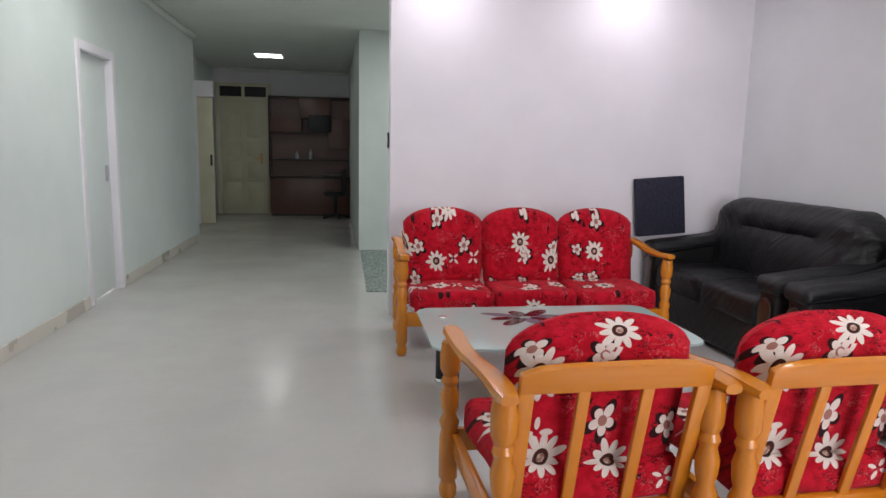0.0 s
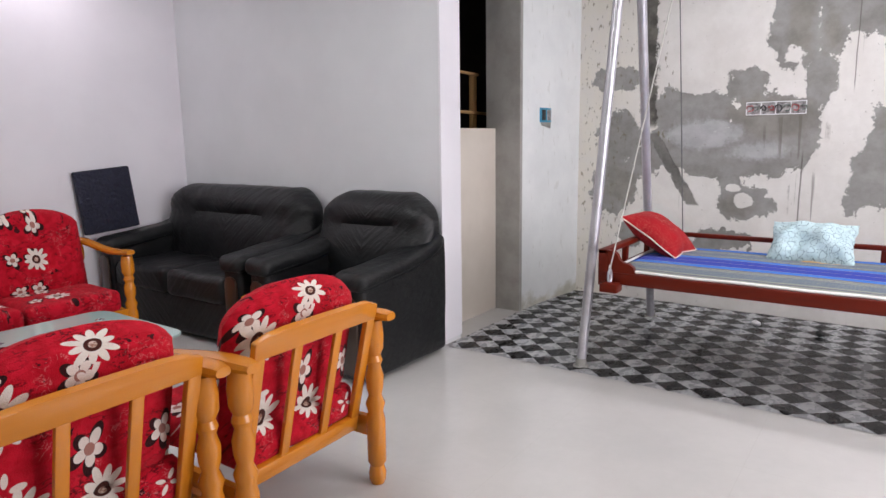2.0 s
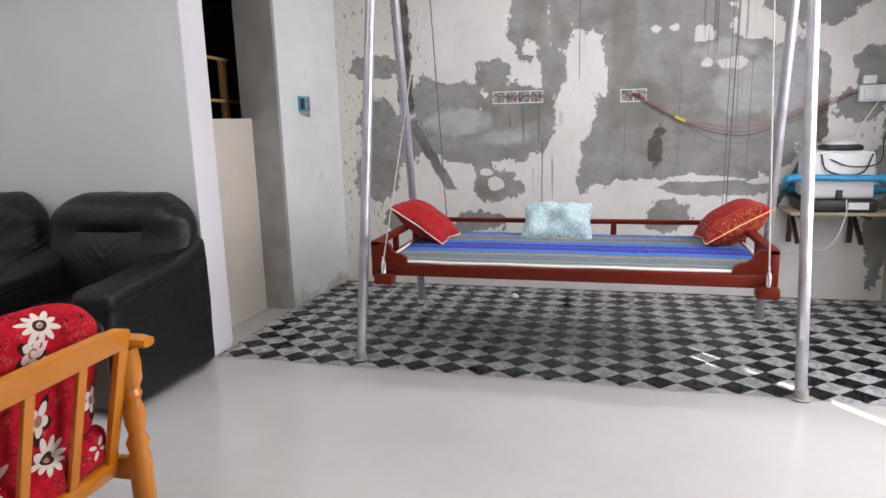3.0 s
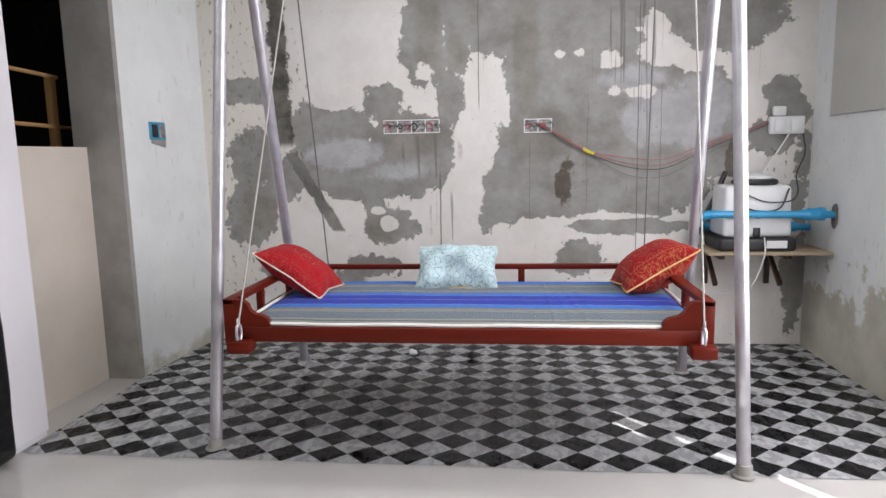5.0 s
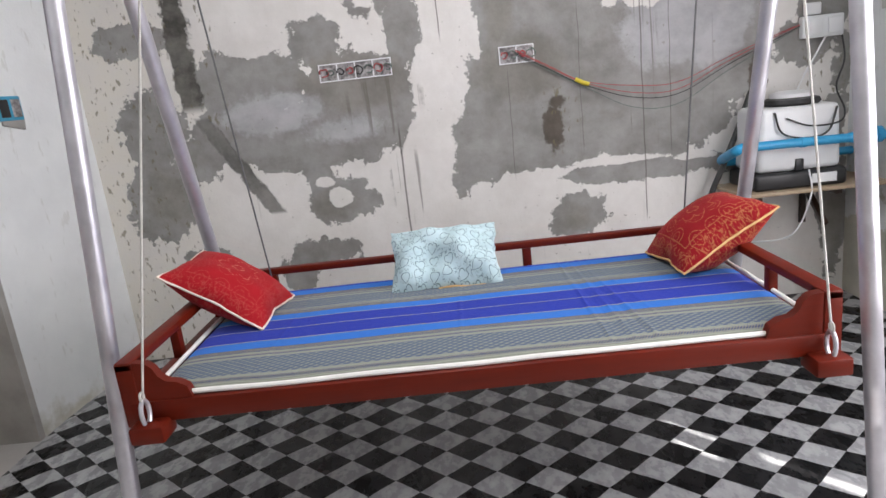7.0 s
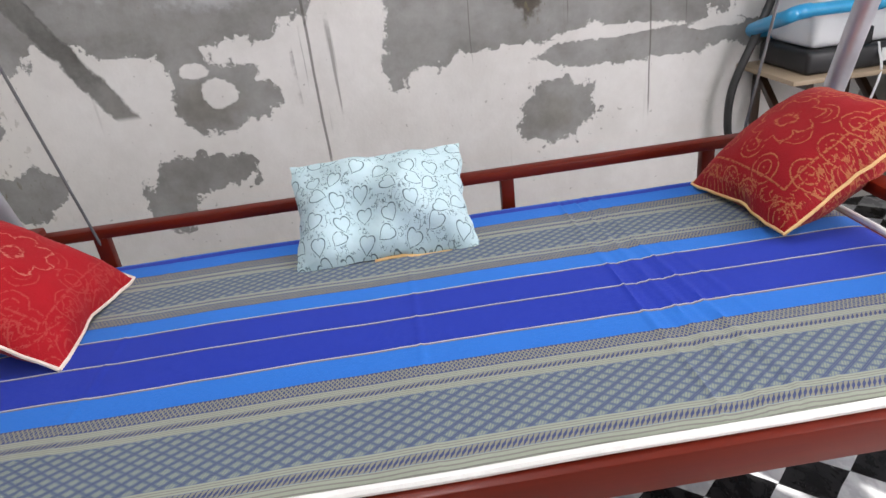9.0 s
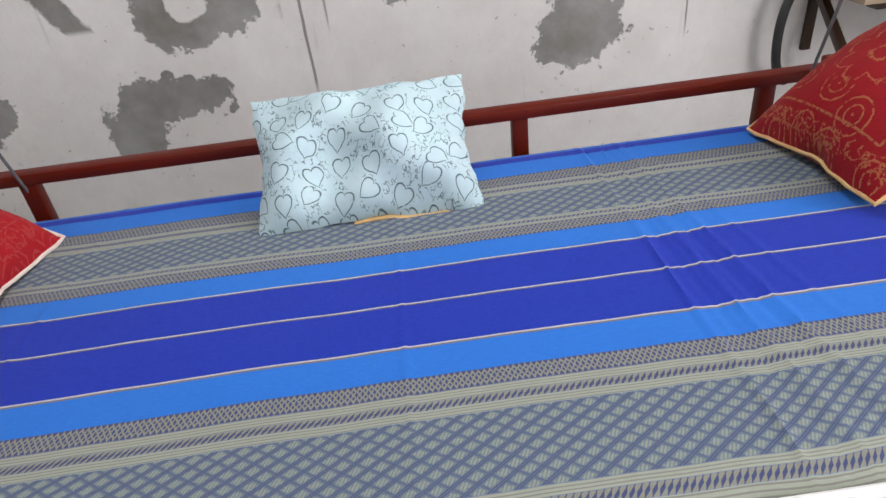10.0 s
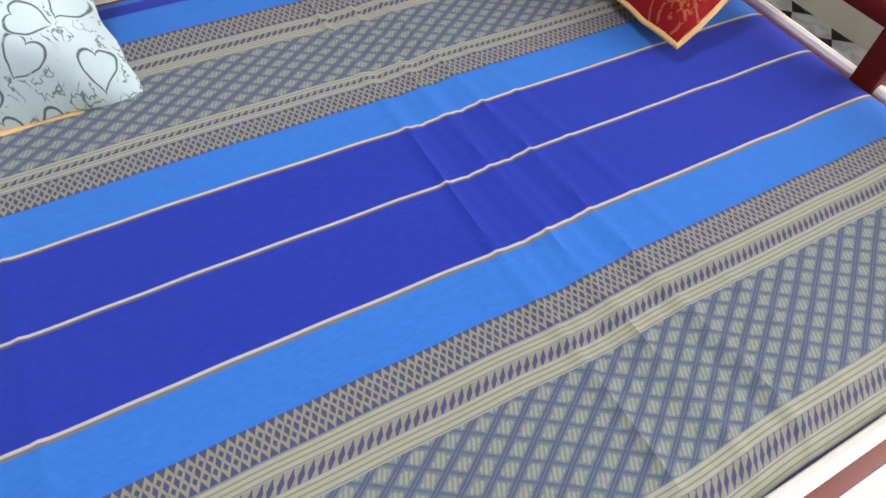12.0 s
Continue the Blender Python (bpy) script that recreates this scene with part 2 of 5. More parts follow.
def patchy_plaster():
    """Old white putty, broken away over grey cement in blots, runs and chased grooves."""
    n = Nodes("patchy_cement_plaster", 0.85)
    p = n.pos()
    x, y, z = n.split(p)
    plane = n.join(y, z, 0.0)
    broad = n.math("SUBTRACT", n.noise(p, 4.2, 3, 0.5), 0.5)
    ragged = n.math("SUBTRACT", n.noise(p, 14, 7, 0.66), 0.5)
    fleck = n.math("SUBTRACT", n.noise(p, 60, 3, 0.6), 0.5)
    wobble = n.math("ADD", n.math("ADD", n.math("MULTIPLY", broad, 0.16), n.math("MULTIPLY", ragged, 0.22)), n.math("MULTIPLY", fleck, 0.035))

    def field(items):
        """How far, in metres, a point lies outside the nearest of some blots."""
        total = 9.0
        for cy, cz, ry, rz in items:
            q = n.vmath("MULTIPLY", n.vmath("SUBTRACT", plane, (cy, cz, 0.0)), (1 / ry, 1 / rz, 0.0))
            total = n.math("MINIMUM", total, n.math("MULTIPLY_ADD", n.vmath("LENGTH", q), math.sqrt(ry * rz), -math.sqrt(ry * rz)))
        return total

    def blots(items, edge=0.006, rough=1.0, grow=0.0):
        return n.math("SUBTRACT", 1.0, n.step(n.math("ADD", field(items), n.math("MULTIPLY", wobble, rough)), grow - edge, grow + edge))

    bare_left = [(0.96, 1.77, 0.18, 0.08), (0.94, 1.32, 0.17, 0.20), (0.98, 0.93, 0.18, 0.21), (0.74, 1.11, 0.13, 0.12), (0.39, 1.49, 0.27, 0.20), (0.48, 1.24, 0.23, 0.16), (0.13, 1.18, 0.33, 0.17), (-0.19, 1.32, 0.29, 0.28), (-0.01, 0.82, 0.19, 0.11), (0.10, 0.97, 0.08, 0.08), (0.02, 1.66, 0.12, 0.10), (-0.28, 2.05, 0.15, 0.30), (-0.50, 2.08, 0.09, 0.20), (-0.45, 1.66, 0.08, 0.16), (0.12, 0.53, 0.16, 0.07), (0.27, 0.42, 0.10, 0.08), (0.80, 0.54, 0.12, 0.08)]
    bare_mid = [(-0.79, 1.34, 0.12, 0.13), (-0.76, 1.11, 0.10, 0.12), (-0.69, 0.91, 0.06, 0.12), (-0.81, 0.96, 0.12, 0.10), (-1.03, 1.79, 0.20, 0.38), (-1.12, 1.27, 0.33, 0.33), (-1.43, 1.77, 0.38, 0.40), (-1.50, 1.23, 0.43, 0.28), (-1.11, 0.97, 0.30, 0.09), (-1.73, 1.08, 0.37, 0.20), (-1.85, 1.50, 0.30, 0.39), (-1.72, 0.81, 0.38, 0.05), (-1.30, 0.585, 0.15, 0.12), (-1.4, 2.5, 1.3, 0.42), (-0.75, 2.12, 0.22, 0.16)]
    bare_right = [(-2.62, 1.52, 0.12, 0.14), (-2.58, 1.66, 0.09, 0.09), (-2.72, 1.23, 0.05, 0.18), (-2.50, 1.37, 0.14, 0.10), (-2.71, 1.00, 0.06, 0.13), (-2.70, 0.42, 0.07, 0.24), (-2.10, 1.45, 0.22, 0.35), (-2.05, 0.81, 0.14, 0.04), (-2.2, 2.15, 0.35, 0.22)]
    grey = n.math("MAXIMUM", n.math("MAXIMUM", blots(bare_left, grow=0.022), blots(bare_mid, grow=0.022)), blots(bare_right, grow=0.02))
    left_white = [(0.33, 1.70, 0.20, 0.07), (-0.28, 1.85, 0.055, 0.055), (-0.31, 1.75, 0.035, 0.03), (-0.12, 1.86, 0.05, 0.045), (0.36, 2.02, 0.33, 0.30), (-0.69, 1.70, 0.13, 0.20), (-0.62, 1.38, 0.15, 0.24), (-0.53, 1.02, 0.14, 0.22), (-1.19, 1.95, 0.06, 0.03), (-1.29, 1.95, 0.05, 0.03)]
    right_white = [(-1.50, 1.90, 0.08, 0.07), (-1.83, 1.94, 0.16, 0.10), (-2.00, 1.86, 0.09, 0.07), (-1.71, 1.69, 0.10, 0.035), (-1.52, 1.69, 0.03, 0.02), (-1.57, 0.875, 0.22, 0.022), (-1.95, 0.85, 0.12, 0.018), (-1.78, 2.08, 0.08, 0.09), (-2.68, 1.30, 0.04, 0.025), (-2.60, 1.19, 0.09, 0.05), (-2.60, 1.88, 0.13, 0.11), (-2.39, 1.72, 0.05, 0.03)]
    white = n.math("MAXIMUM", blots(left_white, 0.006, 0.6), blots(right_white, 0.006, 0.6))
    white = n.math("MAXIMUM", white, blots([(-0.01, 0.835, 0.066, 0.055), (0.075, 0.93, 0.05, 0.026), (0.29, 0.93, 0.12, 0.075), (0.62, 0.86, 0.14, 0.10)], 0.004, 0.25))
    dark = blots([(-1.20, 1.07, 0.055, 0.12), (-1.22, 1.22, 0.035, 0.03), (-2.29, 1.25, 0.05, 0.14)], 0.010, 0.5)
    damp = blots([(-0.16, 1.45, 0.28, 0.15), (-0.96, 1.95, 0.085, 0.46), (-0.31, 2.10, 0.09, 0.26), (-1.05, 1.41, 0.22, 0.16), (0.93, 0.93, 0.12, 0.14), (-1.30, 0.58, 0.10, 0.07), (-2.70, 0.45, 0.06, 0.20), (-0.49, 2.0, 0.05, 0.11), (0.05, 0.80, 0.14, 0.07)], 0.06, 0.8)
    pale = blots([(-1.83, 1.53, 0.25, 0.19), (-1.66, 1.77, 0.19, 0.08), (-2.06, 1.55, 0.20, 0.24), (0.30, 1.33, 0.25, 0.10), (-0.10, 1.20, 0.20, 0.06)], 0.04, 0.9)
    # the upright chase and the slanting one below it
    lean = n.math("ADD", n.math("SUBTRACT", y, 0.716), n.math("MULTIPLY", n.math("SUBTRACT", z, 1.45), -0.012))
    up = n.math("MULTIPLY", n.span(n.math("ADD", lean, n.math("MULTIPLY", wobble, 0.55)), -0.062, 0.062, 0.010), n.step(z, 1.36, 1.42))
    along = n.math("ADD", n.math("SUBTRACT", y, 0.61), n.math("MULTIPLY", n.math("SUBTRACT", z, 1.23), -0.585))
    slant = n.math("MULTIPLY", n.span(n.math("ADD", along, n.math("MULTIPLY", wobble, 0.3)), -0.045, 0.045, 0.008), n.span(z, 0.79, 1.34, 0.012))
    # thin vertical runs of dirty water and straight cracks
    runs = n.math("MULTIPLY", n.step(n.noise(n.vmath("MULTIPLY", p, (1.0, 24.0, 0.55)), 1.0, 3, 0.5), 0.66, 0.72), n.step(n.noise(p, 1.7, 2), 0.46, 0.62))
    drip_zone = blots([(-0.32, 1.30, 0.20, 0.16), (-1.64, 2.05, 0.17, 0.34), (-0.40, 0.86, 0.10, 0.20), (-1.68, 1.35, 0.10, 0.40)], 0.03, 0.6)
    drips = n.math("MULTIPLY", n.step(n.noise(n.vmath("MULTIPLY", p, (1.0, 36.0, 1.1)), 1.0, 3, 0.5), 0.55, 0.62), drip_zone)
    crack = 0.0
    for cy, wide, lo, hi in ((-1.685, 0.0032, 0.55, 2.4), (-1.83, 0.0020, 0.9, 2.2), (-0.372, 0.0050, 0.50, 1.18), (-0.645, 0.0034, 1.62, 2.7), (-1.36, 0.0016, 0.95, 1.7), (-0.98, 0.0016, 0.85, 1.4)):
        track = n.span(n.math("ADD", n.math("SUBTRACT", y, cy), n.math("MULTIPLY", broad, 0.02)), -wide, wide, 0.0012)
        crack = n.math("MAXIMUM", crack, n.math("MULTIPLY", n.math("MULTIPLY", track, n.span(z, lo, hi, 0.05)), n.step(n.noise(p, 3.1 + cy, 3), 0.30, 0.42)))
    moss_zone = n.math("MAXIMUM", n.math("MULTIPLY", n.step(y, 0.60, 0.95), 0.9), blots([(0.64, 1.34, 0.14, 0.10), (-2.62, 1.2, 0.12, 0.3), (0.58, 1.75, 0.05, 0.35), (-1.22, 1.13, 0.12, 0.18)], 0.05, 0.6))
    moss = n.math("MULTIPLY", n.step(n.noise(n.vmath("MULTIPLY", p, (1.0, 1.5, 0.8)), 22, 5, 0.6), 0.60, 0.65), moss_zone)
    cloud = n.step(n.noise(p, 3.6, 7, 0.68), 0.28, 0.74)
    sweep = n.step(n.noise(n.vmath("MULTIPLY", p, (1.0, 1.0, 1.25)), 7, 6, 0.62), 0.3, 0.7)
    fine = n.noise(p, 90, 4)
    putty = n.mix(cloud, (0.645, 0.62, 0.59), (0.75, 0.73, 0.705))
    putty = n.mix(n.math("MULTIPLY", n.step(y, 0.45, 1.15), n.math("MULTIPLY", cloud, 0.5)), putty, (0.60, 0.55, 0.42))
    cement = n.mix(n.math("ADD", n.math("MULTIPLY", cloud, 0.6), n.math("MULTIPLY", sweep, 0.4)), (0.19, 0.183, 0.171), (0.35, 0.344, 0.334))
    base = n.mix(grey, putty, cement)
    base = n.mix(n.math("MULTIPLY", n.math("MULTIPLY", damp, grey), 0.62), base, n.mix(cloud, (0.15, 0.138, 0.115), (0.25, 0.235, 0.205)))
    base = n.mix(n.math("MULTIPLY", pale, 0.65), base, n.mix(sweep, (0.40, 0.40, 0.415), (0.52, 0.52, 0.54)))
    base = n.mix(n.math("MULTIPLY", white, 0.96), base, putty)
    base = n.mix(up, base, n.mix(sweep, (0.050, 0.048, 0.042), (0.17, 0.163, 0.145)))
    base = n.mix(slant, base, n.mix(cloud, (0.11, 0.107, 0.098), (0.27, 0.262, 0.245)))
    base = n.mix(n.math("MULTIPLY", dark, 0.92), base, n.mix(cloud, (0.055, 0.045, 0.034), (0.14, 0.115, 0.09)))
    base = n.mix(n.math("MULTIPLY", runs, 0.45), base, (0.18, 0.165, 0.145))
    specks = n.step(n.noise(p, 38, 3, 0.5), 0.69, 0.73)
    base = n.mix(n.math("MULTIPLY", specks, 0.5), base, (0.22, 0.20, 0.17))
    base = n.mix(n.math("MULTIPLY", drips, 0.6), base, (0.13, 0.115, 0.10))
    base = n.mix(n.math("MULTIPLY", moss, 0.75), base, (0.15, 0.13, 0.075))
    base = n.mix(n.math("MULTIPLY", crack, 0.75), base, (0.11, 0.10, 0.09))
    n.put("Base Color", base)
    relief = n.math("SUBTRACT", n.math("ADD", n.math("MULTIPLY", n.math("MAXIMUM", n.math("SUBTRACT", 1.0, grey), white), 0.5), n.math("MULTIPLY", fine, 0.25)), n.math("MAXIMUM", up, slant))
    n.bump(n.math("ADD", relief, n.math("MULTIPLY", sweep, 0.2)), 0.6, 0.006)
    return n.mat


def flaking_wall(name, low=0.9, reach=1.9):
    """White wall with a grey-green flaking, damp foot."""
    n = Nodes(name, 0.75)
    p = n.pos()
    x, y, z = n.split(p)
    rag = n.math("SUBTRACT", n.noise(p, 5, 7, 0.62), 0.5)
    foot = n.math("SUBTRACT", 1.0, n.step(n.math("ADD", z, n.math("MULTIPLY", rag, reach)), low - 0.06, low + 0.06))
    cloud = n.step(n.noise(p, 3, 6, 0.6), 0.3, 0.7)
    clean = n.mix(cloud, (0.72, 0.74, 0.745), (0.79, 0.81, 0.81))
    worn = n.mix(cloud, (0.36, 0.35, 0.27), (0.56, 0.54, 0.44))
    scuff = n.step(n.noise(n.vmath("MULTIPLY", p, (3.0, 3.0, 1.0)), 8, 5), 0.62, 0.68)
    n.put("Base Color", n.mix(n.math("MULTIPLY", scuff, 0.25), n.mix(n.math("MULTIPLY", foot, 0.8), clean, worn), (0.42, 0.41, 0.36)))
    n.bump(n.math("SUBTRACT", n.noise(p, 60, 4), n.math("MULTIPLY", foot, 0.6)), 0.35, 0.005)
    return n.mat


def floral():
    """Crimson upholstery with white daisies, dark shadows and small sprigs."""
    n = Nodes("crimson_floral_cloth", 0.9, spec=0.12)
    x, y, z = n.split(n.obj())
    flat = n.join(x, n.math("ADD", n.math("MULTIPLY", y, 0.9), z), 0.0)

    def daisies(scale, radius, petals, shift, chance, plump=0.19, off=(0.0, 0.0)):
        """Separate round-ended petals about the cells' centres: petals, ring of the heart, pale core."""
        v = n.vmath("ADD", flat, (shift, shift * 1.7, 0.0))
        out = n.voronoi(v, scale, "F1", "2D", 0.62)
        cr, cg, cb = n.split(out["Color"])
        dx, dy, dz = n.split(n.vmath("SUBTRACT", n.vmath("SUBTRACT", v, out["Position"]), (off[0], off[1], 0.0)))
        dy = n.math("MULTIPLY", dy, n.math("ADD", 0.85, n.math("MULTIPLY", cb, 0.35)))
        r = n.math("MULTIPLY", n.vmath("LENGTH", n.join(dx, dy, 0.0)), 1 / radius)
        angle = n.math("ADD", n.math("ARCTAN2", dy, dx), n.math("MULTIPLY", cr, 6.28))
        turn = n.math("ADD", n.math("MULTIPLY", angle, petals / 6.2832), 40.0)
        side = n.math("MULTIPLY", n.math("SUBTRACT", n.math("FRACT", turn), 0.5), 6.2832 / petals)
        uneven = n.math("ADD", 0.92, n.math("MULTIPLY", n.math("SINE", n.math("ADD", n.math("MULTIPLY", n.math("FLOOR", turn), 2.4), n.math("MULTIPLY", cb, 9.0))), 0.12))
        a = n.math("MULTIPLY", n.math("SUBTRACT", n.math("MULTIPLY", n.math("DIVIDE", r, uneven), n.math("COSINE", side)), 0.60), 1 / 0.40)
        b = n.math("MULTIPLY", n.math("MULTIPLY", r, n.math("SINE", side)), 1 / plump)
        d = n.math("ADD", n.math("MULTIPLY", a, a), n.math("MULTIPLY", b, b))
        has = n.math("GREATER_THAN", cg, chance)
        petal = n.math("MULTIPLY", n.math("SUBTRACT", 1.0, n.step(d, 0.88, 1.08)), has)
        heart = n.math("MULTIPLY", n.math("SUBTRACT", 1.0, n.step(r, 0.30, 0.34)), has)
        core = n.math("MULTIPLY", n.math("SUBTRACT", 1.0, n.step(r, 0.13, 0.18)), has)
        return petal, heart, core

    weave = n.noise(n.obj(), 26, 4)
    tone = n.mix(n.step(weave, 0.35, 0.65), (0.40, 0.004, 0.014), (0.55, 0.008, 0.025))
    field = n.noise(n.vmath("MULTIPLY", flat, (1.0, 2.2, 1.0)), 11, 4, 0.6)
    veins = n.math("MULTIPLY", n.span(field, 0.485, 0.515, 0.012), n.step(n.noise(flat, 7, 2), 0.44, 0.56))
    base = n.mix(n.math("MULTIPLY", veins, 0.85), tone, (0.05, 0.003, 0.005))
    blots = n.step(n.noise(n.vmath("ADD", flat, (3.1, 1.7, 0.0)), 9.5, 4, 0.62), 0.635, 0.655)
    base = n.mix(n.math("MULTIPLY", blots, 0.95), base, (0.028, 0.005, 0.007))
    scrawl = n.math("MULTIPLY", n.span(n.noise(flat, 46, 2, 0.5), 0.49, 0.51, 0.006), n.step(n.noise(n.vmath("ADD", flat, (5.0, 2.0, 0.0)), 8, 2), 0.56, 0.60))
    base = n.mix(n.math("MULTIPLY", scrawl, 0.7), base, (0.62, 0.20, 0.20))
    leaf, lh, lc = daisies(5.2, 0.062, 5, 0.81, 0.45, 0.27)
    base = n.mix(n.math("MAXIMUM", leaf, lh), base, (0.030, 0.007, 0.008))
    bloom, bh, bc = daisies(5.2, 0.044, 5, 0.81, 0.45, 0.30, (0.004, 0.004))
    base = n.mix(bloom, base, (0.74, 0.64, 0.58))
    base = n.mix(bh, base, (0.36, 0.16, 0.13))
    splash, sh, sc = daisies(6.1, 0.046, 4, 0.37, 0.82, 0.17)
    base = n.mix(splash, base, (0.76, 0.66, 0.60))
    petal, heart, core = daisies(3.7, 0.074, 10, 0.05, 0.22, 0.155)
    shade = n.mix(n.noise(flat, 60, 3), (0.66, 0.57, 0.50), (0.82, 0.76, 0.70))
    base = n.mix(petal, base, shade)
    base = n.mix(heart, base, (0.060, 0.016, 0.012))
    base = n.mix(core, base, n.mix(n.step(n.noise(flat, 95, 2), 0.45, 0.58), (0.30, 0.15, 0.11), (0.60, 0.46, 0.38)))
    n.put("Base Color", base)
    n.put("Sheen Weight", 0.04)
    n.bump(n.math("ADD", n.noise(n.obj(), 300, 2), n.math("MULTIPLY", n.noise(n.vmath("MULTIPLY", flat, (1.0, 2.5, 1.0)), 12, 4), 2.6)), 0.5, 0.010)
    return n.mat


def leather():
    n = Nodes("black_leather", 0.42, spec=0.36)
    p = n.obj()
    x, y, z = n.split(p)
    cells = n.voronoi(p, 150)["Distance"]
    side = n.math("MULTIPLY", n.math("ABSOLUTE", y), 0.9)
    drape = n.join(x, n.math("MULTIPLY", y, 0.35), n.math("MULTIPLY", n.math("SUBTRACT", z, side), 2.4))
    wrinkle = n.noise(n.vmath("MULTIPLY", p, (1.0, 1.0, 2.2)), 9, 4, 0.6)
    folds = n.noise(drape, 8.5, 3, 0.55)
    n.put("Base Color", n.mix(wrinkle, (0.003, 0.0034, 0.0040), (0.009, 0.0096, 0.0108)))
    n.put("Roughness", n.math("ADD", 0.34, n.math("MULTIPLY", wrinkle, 0.18)))
    n.bump(n.math("ADD", n.math("MULTIPLY", cells, 0.012), n.math("ADD", n.math("MULTIPLY", wrinkle, 0.6), n.math("MULTIPLY", folds, 1.2))), 0.45, 0.016)
    return n.mat


def blanket():
    """Handloom bedspread: blue and indigo bands, olive patterned borders, cream lines."""
    n = Nodes("striped_handloom_bedspread", 0.88, spec=0.12)
    p = n.pos()
    x, y, z = n.split(p)
    sway = n.math("MULTIPLY", n.math("SUBTRACT", n.noise(n.vmath("MULTIPLY", p, (0.0, 1.0, 0.0)), 3.2, 2), 0.5), 0.018)
    x = n.math("ADD", x, sway)

    def wave(v, period, phase=0.0):
        return n.math("FRACT", n.math("ADD", n.math("MULTIPLY", v, 1 / period), phase))

    def saw(v, period, phase=0.0):
        return n.math("ABSOLUTE", n.math("SUBTRACT", n.math("MULTIPLY", wave(v, period, phase), 2.0), 1.0))

    thread = n.noise(n.vmath("MULTIPLY", p, (1.0, 0.25, 1.0)), 420, 2)
    azure = n.mix(thread, (0.017, 0.130, 0.48), (0.030, 0.172, 0.59))
    indigo = n.mix(thread, (0.009, 0.026, 0.28), (0.018, 0.042, 0.38))
    lines = n.step(saw(x, 0.0046), 0.15, 0.5)
    cream = n.mix(lines, (0.19, 0.185, 0.165), n.mix(thread, (0.25, 0.275, 0.222), (0.32, 0.345, 0.278)))
    olive = n.mix(thread, (0.18, 0.18, 0.145), (0.25, 0.25, 0.205))
    navy = n.mix(thread, (0.040, 0.050, 0.12), (0.070, 0.085, 0.18))
    ground = n.mix(thread, (0.085, 0.115, 0.165), (0.12, 0.155, 0.21))
    # leaning rows of ribbed seeds between paired lines
    px, py = 0.0205, 0.030
    d1 = wave(n.math("ADD", n.math("MULTIPLY", x, 1 / px), n.math("MULTIPLY", y, 1 / py)), 1.0)
    d2 = wave(n.math("SUBTRACT", n.math("MULTIPLY", x, 1 / px), n.math("MULTIPLY", y, 1 / py)), 1.0)
    net = n.math("MAXIMUM", n.span(d1, 0.02, 0.10, 0.03), n.span(d1, 0.18, 0.26, 0.03))
    net = n.math("MAXIMUM", net, n.math("MULTIPLY", n.span(d2, 0.0, 0.10, 0.05), 0.55))
    rag = n.math("MULTIPLY", n.math("SUBTRACT", n.noise(p, 500, 2), 0.5), 0.35)
    seed = n.math("MULTIPLY", n.span(n.math("ADD", d1, rag), 0.36, 0.90, 0.09), n.span(n.math("ADD", d2, rag), 0.18, 0.86, 0.09))
    ribs = n.step(saw(n.math("ADD", y, n.math("MULTIPLY", x, 0.5)), 0.0046), 0.25, 0.6)
    tan = n.mix(thread, (0.205, 0.235, 0.19), (0.275, 0.305, 0.255))
    lozenge = n.mix(n.math("MULTIPLY", seed, n.math("ADD", 0.40, n.math("MULTIPLY", ribs, 0.55))), ground, tan)
    lozenge = n.mix(n.math("MULTIPLY", net, 0.8), lozenge, navy)
    # a chain of ovals between rows of dark teeth, and a line of small diamonds
    def chain(lo, hi):
        u = n.math("MULTIPLY", n.math("SUBTRACT", x, lo), 1 / (hi - lo))
        mark = 0.0
        for centre, half, wide, phase in ((0.0, 0.26, 0.95, 0.0), (1.0, 0.26, 0.95, 0.0), (0.31, 0.11, 0.55, 0.5), (0.69, 0.11, 0.55, 0.5), (0.5, 0.17, 0.62, 0.0)):
            off = n.math("MULTIPLY", n.math("ABSOLUTE", n.math("SUBTRACT", u, centre)), 1 / half)
            mark = n.math("MAXIMUM", mark, n.math("SUBTRACT", 1.0, n.step(n.math("ADD", off, n.math("MULTIPLY", saw(y, 0.0078, phase + 0.5), 1 / wide)), 0.9, 1.1)))
        return n.mix(mark, olive, navy)

    dots = n.mix(n.step(n.math("ADD", saw(n.math("ADD", y, n.math("MULTIPLY", x, 0.7)), 0.0082), n.math("MULTIPLY", saw(x, 0.013), 0.6)), 0.66, 0.80), navy, olive)
    pale_line = n.mix(thread, (0.38, 0.37, 0.33), (0.48, 0.46, 0.42))
    base = azure

    def lay(colour, lo, hi):
        return n.mix(n.span(x, lo, hi), base, colour)

    base = lay(navy, 2.40, 2.505)
    base = lay(dots, 2.494, 2.503)
    base = lay(cream, 2.505, 2.521)
    base = lay(dots, 2.521, 2.537)
    base = lay(cream, 2.537, 2.551)
    base = lay(lozenge, 2.551, 2.664)
    base = lay(cream, 2.664, 2.679)
    base = lay(dots, 2.679, 2.692)
    base = lay(cream, 2.692, 2.708)
    base = lay(chain(2.708, 2.738), 2.708, 2.738)
    # the thin dark strips beside the pale lines paint their shadow
    base = lay((0.16, 0.14, 0.12), 2.7965, 2.7995)
    base = lay(pale_line, 2.7998, 2.8030)
    base = lay(indigo, 2.803, 2.900)
    base = lay((0.10, 0.09, 0.12), 2.8975, 2.900)
    base = lay(pale_line, 2.9002, 2.9032)
    base = lay(indigo, 2.9035, 2.992)
